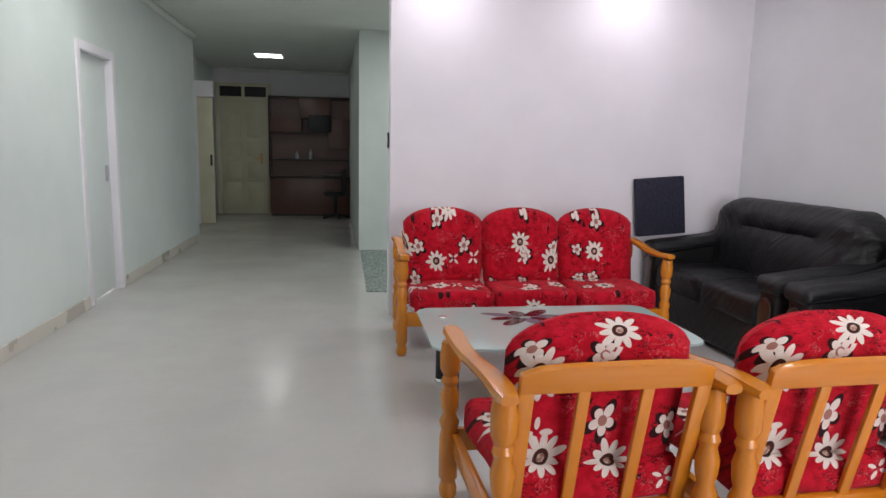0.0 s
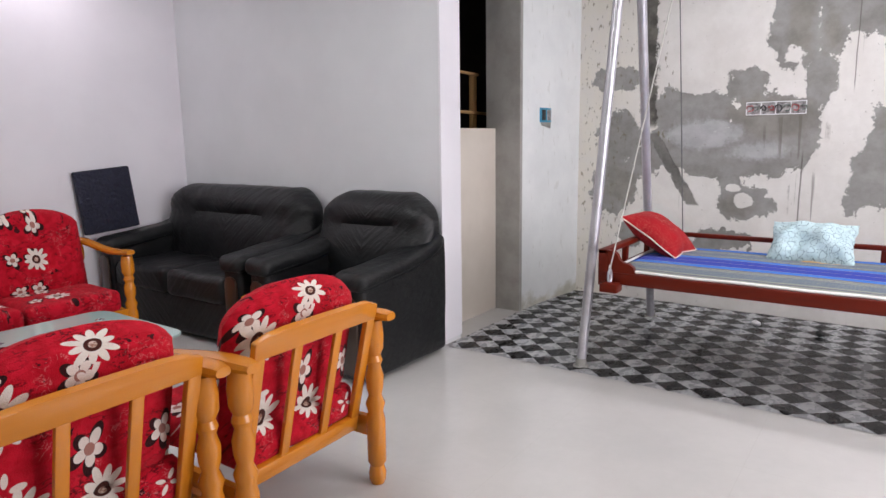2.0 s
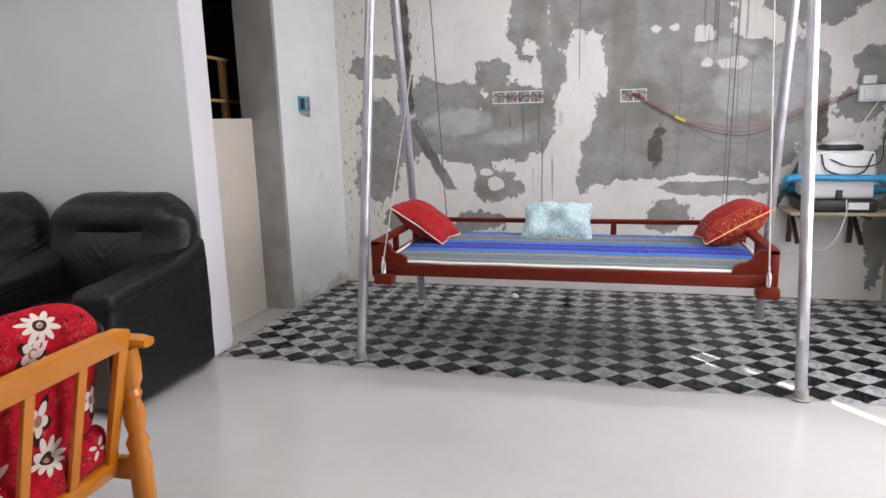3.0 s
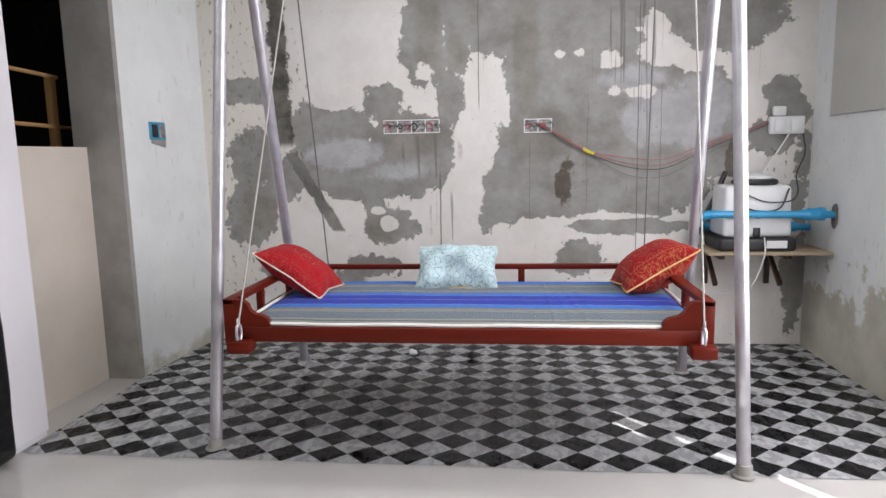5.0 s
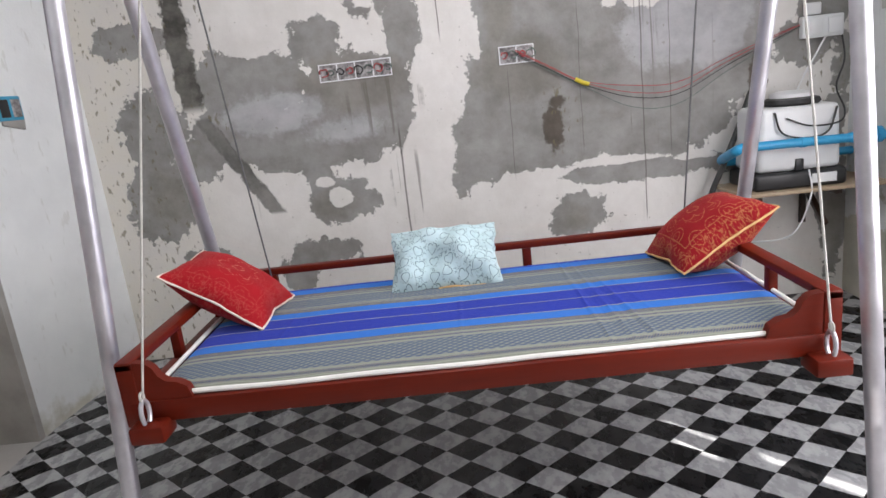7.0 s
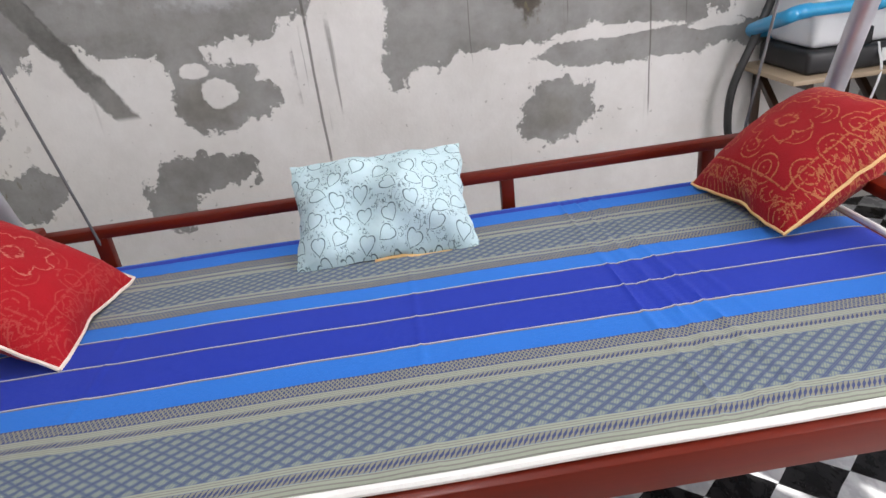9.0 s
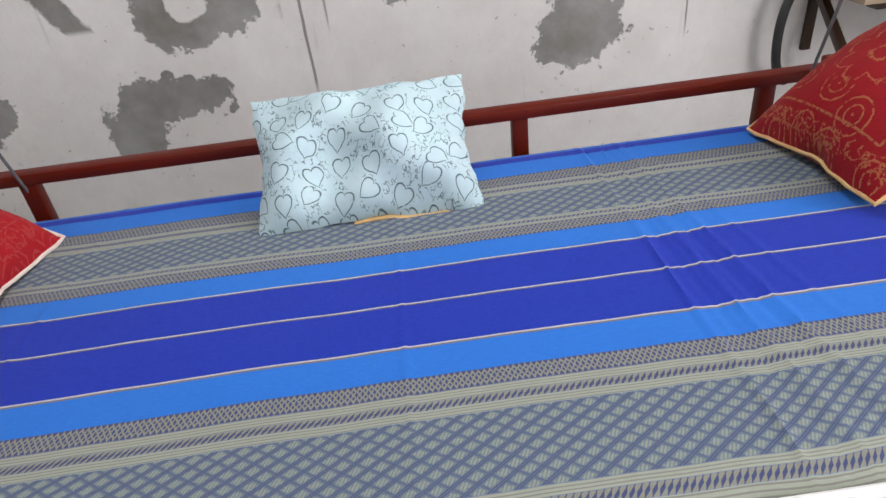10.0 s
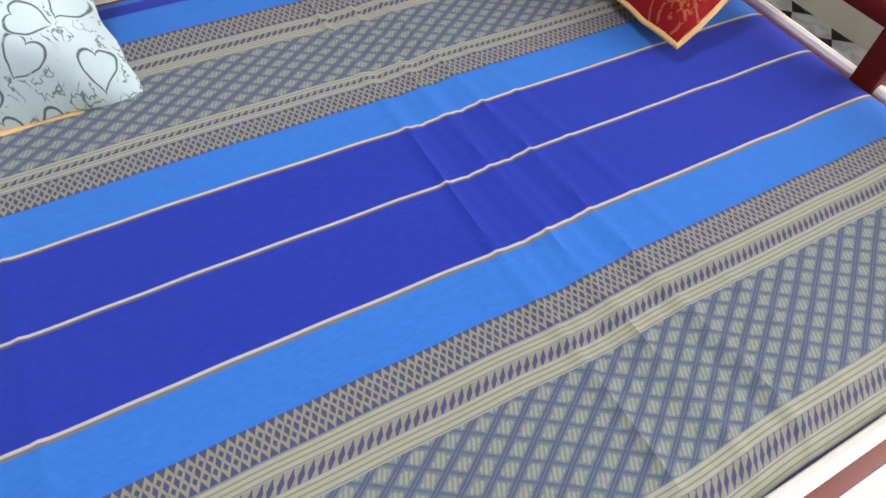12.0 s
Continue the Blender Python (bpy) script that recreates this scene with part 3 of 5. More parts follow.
    base = lay((0.10, 0.09, 0.12), 2.9895, 2.992)
    base = lay(pale_line, 2.9922, 2.9953)
    base = lay(chain(3.048, 3.078), 3.048, 3.078)
    base = lay(cream, 3.078, 3.087)
    base = lay(dots, 3.087, 3.094)
    base = lay(cream, 3.094, 3.102)
    base = lay(lozenge, 3.102, 3.198)
    base = lay(cream, 3.198, 3.212)
    base = lay(dots, 3.212, 3.222)
    base = lay(cream, 3.222, 3.234)
    base = lay(chain(3.234, 3.272), 3.234, 3.272)
    base = lay(indigo, 3.333, 3.36)
    n.put("Base Color", base)
    n.put("Sheen Weight", 0.07)
    weave = n.math("ADD", n.math("MULTIPLY", saw(x, 0.0016), 0.5), n.math("MULTIPLY", saw(y, 0.0020), 0.5))
    n.bump(weave, 0.25, 0.0012)
    return n.mat


def heart_print():
    """Pale aqua cotton with grey outlined hearts and bits of scribble."""
    n = Nodes("aqua_heart_print", 0.85, spec=0.2)
    o = n.obj()
    x, y, z = n.split(o)
    flat = n.join(x, z, 0.0)
    warp = n.vmath("MULTIPLY", n.vmath("SUBTRACT", n.noise(flat, 30, 2, colour=True), (0.5, 0.5, 0.5)), (0.010, 0.010, 0.0))
    v = n.vmath("ADD", flat, warp)
    out = n.voronoi(v, 18.0, "F1", "2D", 0.5)
    dx, dy, dz = n.split(n.vmath("SUBTRACT", v, out["Position"]))
    cr, cg, cb = n.split(out["Color"])
    turn = n.math("MULTIPLY", n.math("SUBTRACT", cr, 0.5), 2.4)
    c, s = n.math("COSINE", turn), n.math("SINE", turn)
    hx = n.math("ADD", n.math("MULTIPLY", dx, c), n.math("MULTIPLY", dy, s))
    hy = n.math("SUBTRACT", n.math("MULTIPLY", dy, c), n.math("MULTIPLY", dx, s))
    hx = n.math("MULTIPLY", n.math("ABSOLUTE", hx), 1 / 0.0180)
    hy = n.math("MULTIPLY", hy, 1 / 0.0180)
    lift = n.math("SUBTRACT", hy, n.math("MULTIPLY", n.math("SQRT", hx), 0.72))
    d = n.math("SQRT", n.math("ADD", n.math("MULTIPLY", hx, hx), n.math("MULTIPLY", n.math("ADD", lift, 0.25), n.math("ADD", lift, 0.25))))
    outline = n.math("MULTIPLY", n.span(d, 0.88, 1.0, 0.04), n.step(n.noise(flat, 40, 2), 0.30, 0.40))
    scribble = n.math("MULTIPLY", n.span(n.noise(n.vmath("MULTIPLY", flat, (1.0, 0.7, 1.0)), 85, 2, 0.5), 0.478, 0.522, 0.012), n.step(d, 1.1, 1.25))
    scribble = n.math("MULTIPLY", scribble, n.step(n.noise(flat, 26, 2), 0.46, 0.52))
    ink = n.math("MAXIMUM", outline, n.math("MULTIPLY", scribble, 0.8))
    cloth = n.mix(n.noise(o, 24, 3), (0.40, 0.545, 0.575), (0.50, 0.625, 0.655))
    n.put("Base Color", n.mix(n.math("MULTIPLY", ink, 0.88), cloth, (0.035, 0.055, 0.068)))
    n.bump(n.math("ADD", n.math("MULTIPLY", n.noise(o, 400, 2), 0.3), n.math("MULTIPLY", n.noise(o, 14, 3), 3.0)), 0.22, 0.010)
    return n.mat


def brocade(name, red_a, red_b, gold, rim=1.0, shine=0.6):
    """Red cushion cover with a stitched medallion, scrolls and a bordered edge."""
    n = Nodes(name, 0.75, spec=0.15)
    o = n.obj()
    x, y, z = n.split(o)
    flat = n.join(x, y, 0.0)
    r = n.vmath("LENGTH", flat)
    angle = n.math("ARCTAN2", y, x)
    warp = n.math("MULTIPLY", n.math("SUBTRACT", n.noise(flat, 34, 5, 0.65), 0.5), 0.055)
    rr = n.math("ADD", r, warp)
    petal = n.math("ADD", 0.052, n.math("MULTIPLY", n.math("ABSOLUTE", n.math("COSINE", n.math("MULTIPLY", angle, 4.0))), 0.022))
    medal = n.math("MAXIMUM", n.span(n.math("SUBTRACT", rr, petal), -0.0026, 0.0026, 0.0012), n.span(rr, 0.018, 0.024, 0.0015))
    out = n.voronoi(flat, 13.0, "F1", "2D", 0.6)
    q = n.vmath("LENGTH", n.vmath("SUBTRACT", flat, out["Position"]))
    spiral = n.span(n.math("FRACT", n.math("ADD", n.math("MULTIPLY", q, 70.0), n.math("MULTIPLY", warp, 18.0))), 0.0, 0.22, 0.05)
    spiral = n.math("MULTIPLY", n.math("MULTIPLY", spiral, n.math("LESS_THAN", q, 0.036)), n.step(r, 0.075, 0.085))
    edge = n.math("MAXIMUM", n.math("ABSOLUTE", x), n.math("ABSOLUTE", y))
    border = n.math("MAXIMUM", n.span(edge, 0.128, 0.132, 0.001), n.math("MULTIPLY", n.span(edge, 0.142, 0.168, 0.002), n.span(n.noise(flat, 55, 2), 0.47, 0.53, 0.02)))
    thread = n.math("MAXIMUM", n.math("MAXIMUM", medal, n.math("MULTIPLY", spiral, rim)), n.math("MULTIPLY", border, rim))
    thread = n.math("MULTIPLY", thread, n.step(n.noise(o, 130, 2), 0.38, 0.5))
    n.put("Base Color", n.mix(n.math("MULTIPLY", thread, shine), n.mix(n.noise(o, 18, 4), red_a, red_b), gold))
    n.put("Sheen Weight", 0.04)
    n.bump(n.math("ADD", n.math("MULTIPLY", thread, 0.8), n.noise(o, 260, 2)), 0.4, 0.003)
    return n.mat


def frosted_glass():
    """Back-painted pale green table glass."""
    n = Nodes("pale_green_table_glass", 0.05)
    n.put("Base Color", n.mix(n.noise(n.pos(), 3, 3), (0.36, 0.47, 0.45), (0.42, 0.53, 0.51)))
    n.put("Coat Weight", 0.35)
    n.put("Coat Roughness", 0.02)
    return n.mat


floor_mat, vinyl_mat, plaster_mat = glossy_floor(), checked_vinyl(), patchy_plaster()
flaking = flaking_wall("flaking_white_wall", 0.50)
flaking_low = flaking_wall("scuffed_white_wall", 0.06, 0.45)
floral_mat, leather_mat, blanket_mat, heart_mat = floral(), leather(), blanket(), heart_print()
brocade_gold = brocade("maroon_brocade", (0.21, 0.004, 0.008), (0.31, 0.010, 0.014), (0.50, 0.25, 0.09), 1.0, 0.45)
brocade_red = brocade("red_stitched_cotton", (0.27, 0.0045, 0.009), (0.36, 0.008, 0.014), (0.58, 0.26, 0.18), 0.25, 0.5)
glass_mat = frosted_glass()


# ---- mesh helpers ----
def part(name, bm, material, parent=None, label="", smooth=True):
    """Links a bmesh as one mesh object, under a thing or a part if one is given."""
    bmesh.ops.recalc_face_normals(bm, faces=bm.faces)
    me = bpy.data.meshes.new(name)
    bm.to_mesh(me)
    bm.free()
    me.materials.append(material)
    for f in me.polygons:
        f.use_smooth = smooth
    if smooth:
        me.set_sharp_from_angle(angle=radians(38))
    ob = new(name, me)
    if parent:
        ob.parent = parent
    if label:
        ob["label"] = label
    return ob


def thing(name, label, category, at=(0, 0, 0), turn=0.0, group=""):
    ob = new(name)
    ob.matrix_world = pose(*at, 0, 0, turn)
    ob.empty_display_size = 0.1
    return tagged(ob, label, category, group)


def box(lo, hi, bevel=0.0, seg=2, bm=None):
    own = bmesh.new()
    bmesh.ops.create_cube(own, size=1)
    for v in own.verts:
        v.co = Vector([lo[i] + (v.co[i] + 0.5) * (hi[i] - lo[i]) for i in range(3)])
    if bevel:
        bmesh.ops.bevel(own, geom=own.edges[:], offset=bevel, segments=seg, profile=0.5, affect="EDGES")
    return own if bm is None else join(bm, own)


def join(bm, other):
    me = bpy.data.meshes.new("tmp")
    other.to_mesh(me)
    other.free()
    bm.from_mesh(me)
    bpy.data.meshes.remove(me)
    return bm


def moved(bm, m):
    bmesh.ops.transform(bm, matrix=m, verts=bm.verts)
    return bm


def tube(points, radius, seg=8, bm=None, taper=None):
    """A round rod along a line of points."""
    own = bm or bmesh.new()
    pts = [Vector(p) for p in points]
    rings = []
    side = None
    for i, p in enumerate(pts):
        d = (pts[min(i + 1, len(pts) - 1)] - pts[max(i - 1, 0)]).normalized()
        if side is None:
            side = d.orthogonal().normalized()
        side = (side - d * side.dot(d)).normalized()
        up = d.cross(side)
        r = radius if taper is None else radius + (taper - radius) * i / (len(pts) - 1)
        rings.append([own.verts.new(p + (side * math.cos(a) + up * math.sin(a)) * r) for a in [2 * math.pi * k / seg for k in range(seg)]])
    for a, b in zip(rings, rings[1:]):
        for k in range(seg):
            own.faces.new((a[k], a[(k + 1) % seg], b[(k + 1) % seg], b[k]))
    own.faces.new(rings[0][::-1])
    own.faces.new(rings[-1])
    return own


def bend(points, n=8):
    """A smooth line through a few points."""
    pts = [Vector(p) for p in points]
    ends = [pts[0] * 2 - pts[1], *pts, pts[-1] * 2 - pts[-2]]
    out = []
    for i in range(1, len(ends) - 2):
        a, b, c, d = ends[i - 1:i + 3]
        for k in range(n):
            t = k / n
            out.append(0.5 * (2 * b + (c - a) * t + (2 * a - 5 * b + 4 * c - d) * t * t + (3 * b - a - 3 * c + d) * t ** 3))
    return out + [pts[-1]]


def lathe(profile, at=(0, 0, 0), seg=16):
    own = bmesh.new()
    rings = [[own.verts.new((at[0] + r * math.cos(2 * math.pi * k / seg), at[1] + r * math.sin(2 * math.pi * k / seg), at[2] + z)) for k in range(seg)] for r, z in profile]
    for a, b in zip(rings, rings[1:]):
        for k in range(seg):
            own.faces.new((a[k], a[(k + 1) % seg], b[(k + 1) % seg], b[k]))
    own.faces.new(rings[0][::-1])
    own.faces.new(rings[-1])
    return own


def prism(outline, z0, z1):
    """An upright block over a plan outline."""
    own = bmesh.new()
    low = [own.verts.new((x, y, z0)) for x, y in outline]
    high = [own.verts.new((x, y, z1)) for x, y in outline]
    for i in range(len(low)):
        j = (i + 1) % len(low)
        own.faces.new((low[i], low[j], high[j], high[i]))
    own.faces.new(low[::-1])
    own.faces.new(high)
    return own


def slab(outline, thick, bevel=0.006):
    """A plate in the XZ plane over an outline of (x, z), thickness along Y."""
    own = bmesh.new()
    a = [own.verts.new((x, -thick / 2, z)) for x, z in outline]
    b = [own.verts.new((x, thick / 2, z)) for x, z in outline]
    for i in range(len(a)):
        j = (i + 1) % len(a)
        own.faces.new((a[i], a[j], b[j], b[i]))
    own.faces.new(a[::-1])
    own.faces.new(b)
    if bevel:
        bmesh.ops.bevel(own, geom=own.edges[:], offset=bevel, segments=2, profile=0.5, affect="EDGES")
    return own


def pillow(w, d, h, nx=26, ny=22, corner=0.10, crease=0.004, seed=0):
    """A stuffed square pillow lying flat, its corners drawn out to ears."""
    own = bmesh.new()
    grid = {}
    for s in (1, -1):
        for i in range(nx + 1):
            for j in range(ny + 1):
                u, v = 2 * i / nx - 1, 2 * j / ny - 1
                edge = abs(u) == 1 or abs(v) == 1
                if s == -1 and edge:
                    grid[s, i, j] = grid[1, i, j]
                    continue
                pull = 1 - corner * (1 - abs(u * v)) * (abs(u) ** 3 * (1 - v * v) + abs(v) ** 3 * (1 - u * u))
                x, y = u * w / 2 * pull, v * d / 2 * pull
                x += 0.007 * noise.noise(Vector((v * 4 + seed, u * 2, 7.0))) * abs(u)
                y += 0.007 * noise.noise(Vector((u * 4 + seed, v * 2, 3.0))) * abs(v)
                puff = ((1 - abs(u) ** 2.6) * (1 - abs(v) ** 2.6)) ** 0.62
                lump = noise.noise(Vector((x * 9 + seed, y * 9, s * 3.0))) * crease * 3 * puff
                grid[s, i, j] = own.verts.new((x, y, s * (h / 2) * puff + lump))
    for s in (1, -1):
        for i in range(nx):
            for j in range(ny):
                f = (grid[s, i, j], grid[s, i + 1, j], grid[s, i + 1, j + 1], grid[s, i, j + 1])
                own.faces.new(f if s == 1 else f[::-1])
    return own


def pillow_rim(w, d, corner=0.10, n=12, seed=0):
    """The line along the seam of such a pillow."""
    out = []
    for side in range(4):
        for k in range(n):
            t = 2 * k / n - 1
            u, v = [(t, -1), (1, t), (-t, 1), (-1, -t)][side]
            pull = 1 - corner * (1 - abs(u * v)) * (abs(u) ** 3 * (1 - v * v) + abs(v) ** 3 * (1 - u * u))
            x = u * w / 2 * pull + 0.007 * noise.noise(Vector((v * 4 + seed, u * 2, 7.0))) * abs(u)
            y = v * d / 2 * pull + 0.007 * noise.noise(Vector((u * 4 + seed, v * 2, 3.0))) * abs(v)
            out.append((x, y, 0.0))
    return out + [out[0]]


def back_cushion(w, h, thick, arch, nx=22, nz=20, seed=0.0):
    """An upright cushion with an arched top, its broad side towards -Y; foot at z 0."""
    own = bmesh.new()
    grid = {}
    for s in (1, -1):
        for i in range(nx + 1):
            for j in range(nz + 1):
                u, v = 2 * i / nx - 1, j / nz
                top = h - arch * (1 - math.sqrt(max(0.0, 1 - (abs(u) ** 2.1) * 0.94)))
                z = top * v
                x = u * w / 2 * (1 - 0.03 * (1 - v))
                edge = i in (0, nx) or j in (0, nz)
                if s == -1 and edge:
                    grid[s, i, j] = grid[1, i, j]
                    continue
                q = 2 * v - 1
                puff = ((1 - abs(u) ** 6) * (1 - abs(q) ** 6)) ** 0.5
                lump = noise.noise(Vector((x * 8 + seed, z * 8, s * 2.0))) * 0.012 * puff
                grid[s, i, j] = own.verts.new((x, s * thick / 2 * puff + lump, z))
    for s in (1, -1):
        for i in range(nx):
            for j in range(nz):
                f = (grid[s, i, j], grid[s, i + 1, j], grid[s, i + 1, j + 1], grid[s, i, j + 1])
                own.faces.new(f if s == -1 else f[::-1])
    return own


def soft_block(lo, hi, bevel=0.05, seed=0.0, wobble=0.010, cuts=10, seg=4):
    """A padded block with round edges and slightly uneven sides."""
    own = box(lo, hi, bevel, seg)
    bmesh.ops.subdivide_edges(own, edges=[e for e in own.edges if e.calc_length() > 0.12], cuts=cuts, use_grid_fill=True)
    for v in own.verts:
        p = v.co * 6
        v.co += Vector((noise.noise(p + Vector((seed, 0, 0))), noise.noise(p + Vector((0, seed + 9, 0))), noise.noise(p + Vector((0, 0, seed + 5))))) * wobble
    return own


def structure(name, bm, material, label, category="", smooth=False):
    return tagged(part(name, bm, material, smooth=smooth), label, category or name.split("_")[0], kind="structure")


# ---- setting ----
TOP = 2.78
structure("floor", box((-3.5, -4.4, -0.2), (4.7, 12.6, 0.0)), floor_mat, "cream polished tile floor, glossy with faint joints")
structure("ceiling", box((-3.5, -2.95, TOP), (4.7, 12.6, TOP + 0.2)), paint_ceiling, "plain pale painted ceiling over hall and corridor")

# bay with the swing: plaster wall, side walls, pillar, half-height wall under a dark opening
structure("wall_plaster", box((4.37, -2.95, 0), (4.62, 1.5, TOP)), plaster_mat, "bare cement wall with flaking white putty patches", "wall")
structure("wall_bay_side", prism([(3.53, 1.375), (4.37, 1.29), (4.37, 1.62), (3.533, 1.62)], 0, TOP), flaking_low, "white wall beside the bare plaster, scuffed", "wall")
structure("pillar", prism([(3.49, 1.372), (3.53, 1.372), (3.53, 1.66), (3.49, 1.66)], 0, TOP), concrete, "bare grey concrete pillar face at the opening", "pillar")
structure("wall_low", box((2.69, 1.58, 0), (3.49, 1.66, 1.39)), beige_board, "beige half-height wall below a dark opening", "wall")
structure("lintel", box((2.69, 1.58, 2.36), (3.49, 1.66, TOP)), concrete, "concrete lintel above the dark opening", "wall")
structure("wall_grey", box((2.48, 1.375, 0), (2.69, 4.27, TOP)), paint_grey, "pale grey painted wall behind the leather seats", "wall")
structure("pier_face", box((2.477, 1.366, 0.03), (2.692, 1.378, TOP)), paint_white, "bright white painted end of the wall", "wall")
structure("wall_sofa", box((-0.45, 4.03, 0), (2.48, 4.27, TOP)), paint_white, "smooth lilac-white painted wall behind the sofas", "wall")
# unlit store behind the opening; its shade is painted as near-black walls and ceiling
structure("wall_store_back", box((2.69, 3.4, 0), (4.7, 3.5, TOP)), store_shade, "back wall of the unlit store, shade painted in", "wall")
structure("wall_store_side", box((4.30, 1.62, 0), (4.4, 3.4, TOP)), store_shade, "side wall of the unlit store, shade painted in", "wall")
structure("wall_store_inner", box((2.692, 1.662, 0), (2.72, 3.4, TOP)), store_shade, "inner wall of the unlit store, shade painted in", "wall")
structure("wall_store_ceiling", box((2.72, 1.662, 2.55), (4.30, 3.4, 2.6)), store_shade, "ceiling of the unlit store, shade painted in", "wall")

# right-hand wall of the bay and the unseen south side with an added wide window
structure("wall_right", box((3.0, -2.95, 0), (4.37, -2.77, TOP)), flaking, "white wall with a damp, flaking foot", "wall")
structure("wall_panel", box((3.0, -2.769, 1.49), (4.122, -2.757, 2.45), 0.003, 1), beige_grey, "flat grey board fixed on the white wall", "wall panel")
structure("wall_south_head", box((-1.6, -2.95, 2.62), (3.0, -2.77, TOP)), paint_white, "plain white wall above the frosted window", "wall")
structure("wall_south_sill", box((-1.6, -2.95, 0), (3.0, -2.77, 0.60)), paint_white, "plain white wall below the frosted window", "wall")
structure("wall_south_end", box((-3.1, -2.95, 0), (-1.6, -2.77, TOP)), paint_white, "plain white wall beside the frosted window", "wall")
# slits set to throw sun streaks on floor and pole: x from, x to, z from, z to
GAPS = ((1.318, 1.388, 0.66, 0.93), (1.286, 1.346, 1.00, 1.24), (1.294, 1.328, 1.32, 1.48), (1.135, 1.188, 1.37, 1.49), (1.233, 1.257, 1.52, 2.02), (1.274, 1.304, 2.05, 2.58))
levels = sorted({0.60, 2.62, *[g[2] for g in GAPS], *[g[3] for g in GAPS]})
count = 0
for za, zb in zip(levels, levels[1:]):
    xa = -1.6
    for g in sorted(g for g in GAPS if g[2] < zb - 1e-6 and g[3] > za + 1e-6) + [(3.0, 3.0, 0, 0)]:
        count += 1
        # out-of-view panel, added only to cut the sun into streaks
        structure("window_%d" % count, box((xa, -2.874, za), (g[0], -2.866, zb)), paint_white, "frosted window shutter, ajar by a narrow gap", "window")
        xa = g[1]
structure("wall_left", prism([(-3.1, -2.95), (-2.82, -2.95), (-2.82, 4.50), (-3.1, 4.50)], 0, TOP), paint_mint, "plain pale wall along the hall", "wall")
structure("wall_left_mid", prism([(-3.1, 5.20), (-2.82, 5.20), (-2.82, 8.37), (-3.1, 8.37)], 0, TOP), paint_mint, "plain pale wall along the corridor", "wall")
structure("wall_left_head", prism([(-3.1, 4.50), (-2.82, 4.50), (-2.82, 5.20), (-3.1, 5.20)], 2.06, TOP), paint_mint, "wall above the corridor door", "wall")
structure("wall_left_far", prism([(-3.5, 8.37), (-3.27, 8.37), (-3.27, 12.2), (-3.5, 12.2)], 0, TOP), paint_mint, "corridor wall set back at its far end", "wall")
structure("wall_end", box((-3.5, 12.15, 0), (2.0, 12.4, TOP)), paint_white, "corridor end wall, dim", "wall")
structure("wall_corridor_right", prism([(-0.62, 7.46), (-0.35, 7.46), (-0.45, 12.15), (-0.72, 12.15)], 0, TOP), paint_mint, "pale wall on the corridor's inner side", "wall")
structure("wall_passage", box((-0.35, 7.46, 0), (2.0, 7.7, TOP)), paint_mint, "pale wall of the side passage", "wall")
structure("wall_passage_end", box((1.8, 4.27, 0), (2.0, 7.46, TOP)), paint_mint, "end wall of the side passage", "wall")
structure("skirting_left", box((-2.82, -2.77, 0), (-2.808, 4.42, 0.10), 0.003, 1), skirting_mat, "beige tile skirting", "skirting")
structure("skirting_left_mid", box((-2.82, 5.28, 0), (-2.808, 8.37, 0.10), 0.003, 1), skirting_mat, "beige tile skirting", "skirting")
structure("cornice_left", tube([(-2.79, -2.7, TOP - 0.03), (-2.79, 8.35, TOP - 0.03)], 0.035, 8), paint_ceiling, "moulded ceiling cornice", "cornice", True)
structure("cornice_end", tube([(-3.0, 12.12, TOP - 0.03), (-0.7, 12.12, TOP - 0.03)], 0.035, 8), paint_ceiling, "moulded ceiling cornice", "cornice", True)


def vinyl_sheet():
    """The loose vinyl sheet: thin, wrinkled, with a wavy cut edge."""
    own = bmesh.new()
    nx, ny = 74, 164
    x0, x1, y0, y1 = 2.50, 4.36, -2.76, 1.36
    rows = []
    for i in range(nx + 1):
        row = []
        for j in range(ny + 1):
            x, y = x0 + (x1 - x0) * i / nx, y0 + (y1 - y0) * j / ny
            lift = 0.004 + 0.010 * max(0.0, noise.noise(Vector((x * 3.1, y * 2.3, 1.7)))) ** 1.5
            lift += 0.012 * max(0.0, noise.noise(Vector((x * 9, y * 7, 4.2))) - 0.25)
            near = math.exp(-(((x - 3.8) ** 2 + (y - 0.45) ** 2) / 0.010)) + math.exp(-(((x - 2.54) ** 2 + (y - 0.47) ** 2) / 0.006))
            lift += 0.03 * near * abs(noise.noise(Vector((x * 40, y * 40, 0))))
            if i == 0:
                x += 0.012 * noise.noise(Vector((y * 2.2, 3.0, 0)))
                lift = 0.003
            row.append(own.verts.new((x, y, lift)))
        rows.append(row)
    for a, b in zip(rows, rows[1:]):
        for j in range(ny):
            own.faces.new((a[j], b[j], b[j + 1], a[j + 1]))
    return own


sheet = tagged(part("vinyl_floor_sheet", vinyl_sheet(), vinyl_mat), "loose vinyl sheet in black and grey marbled diamonds on the floor", "vinyl sheet")


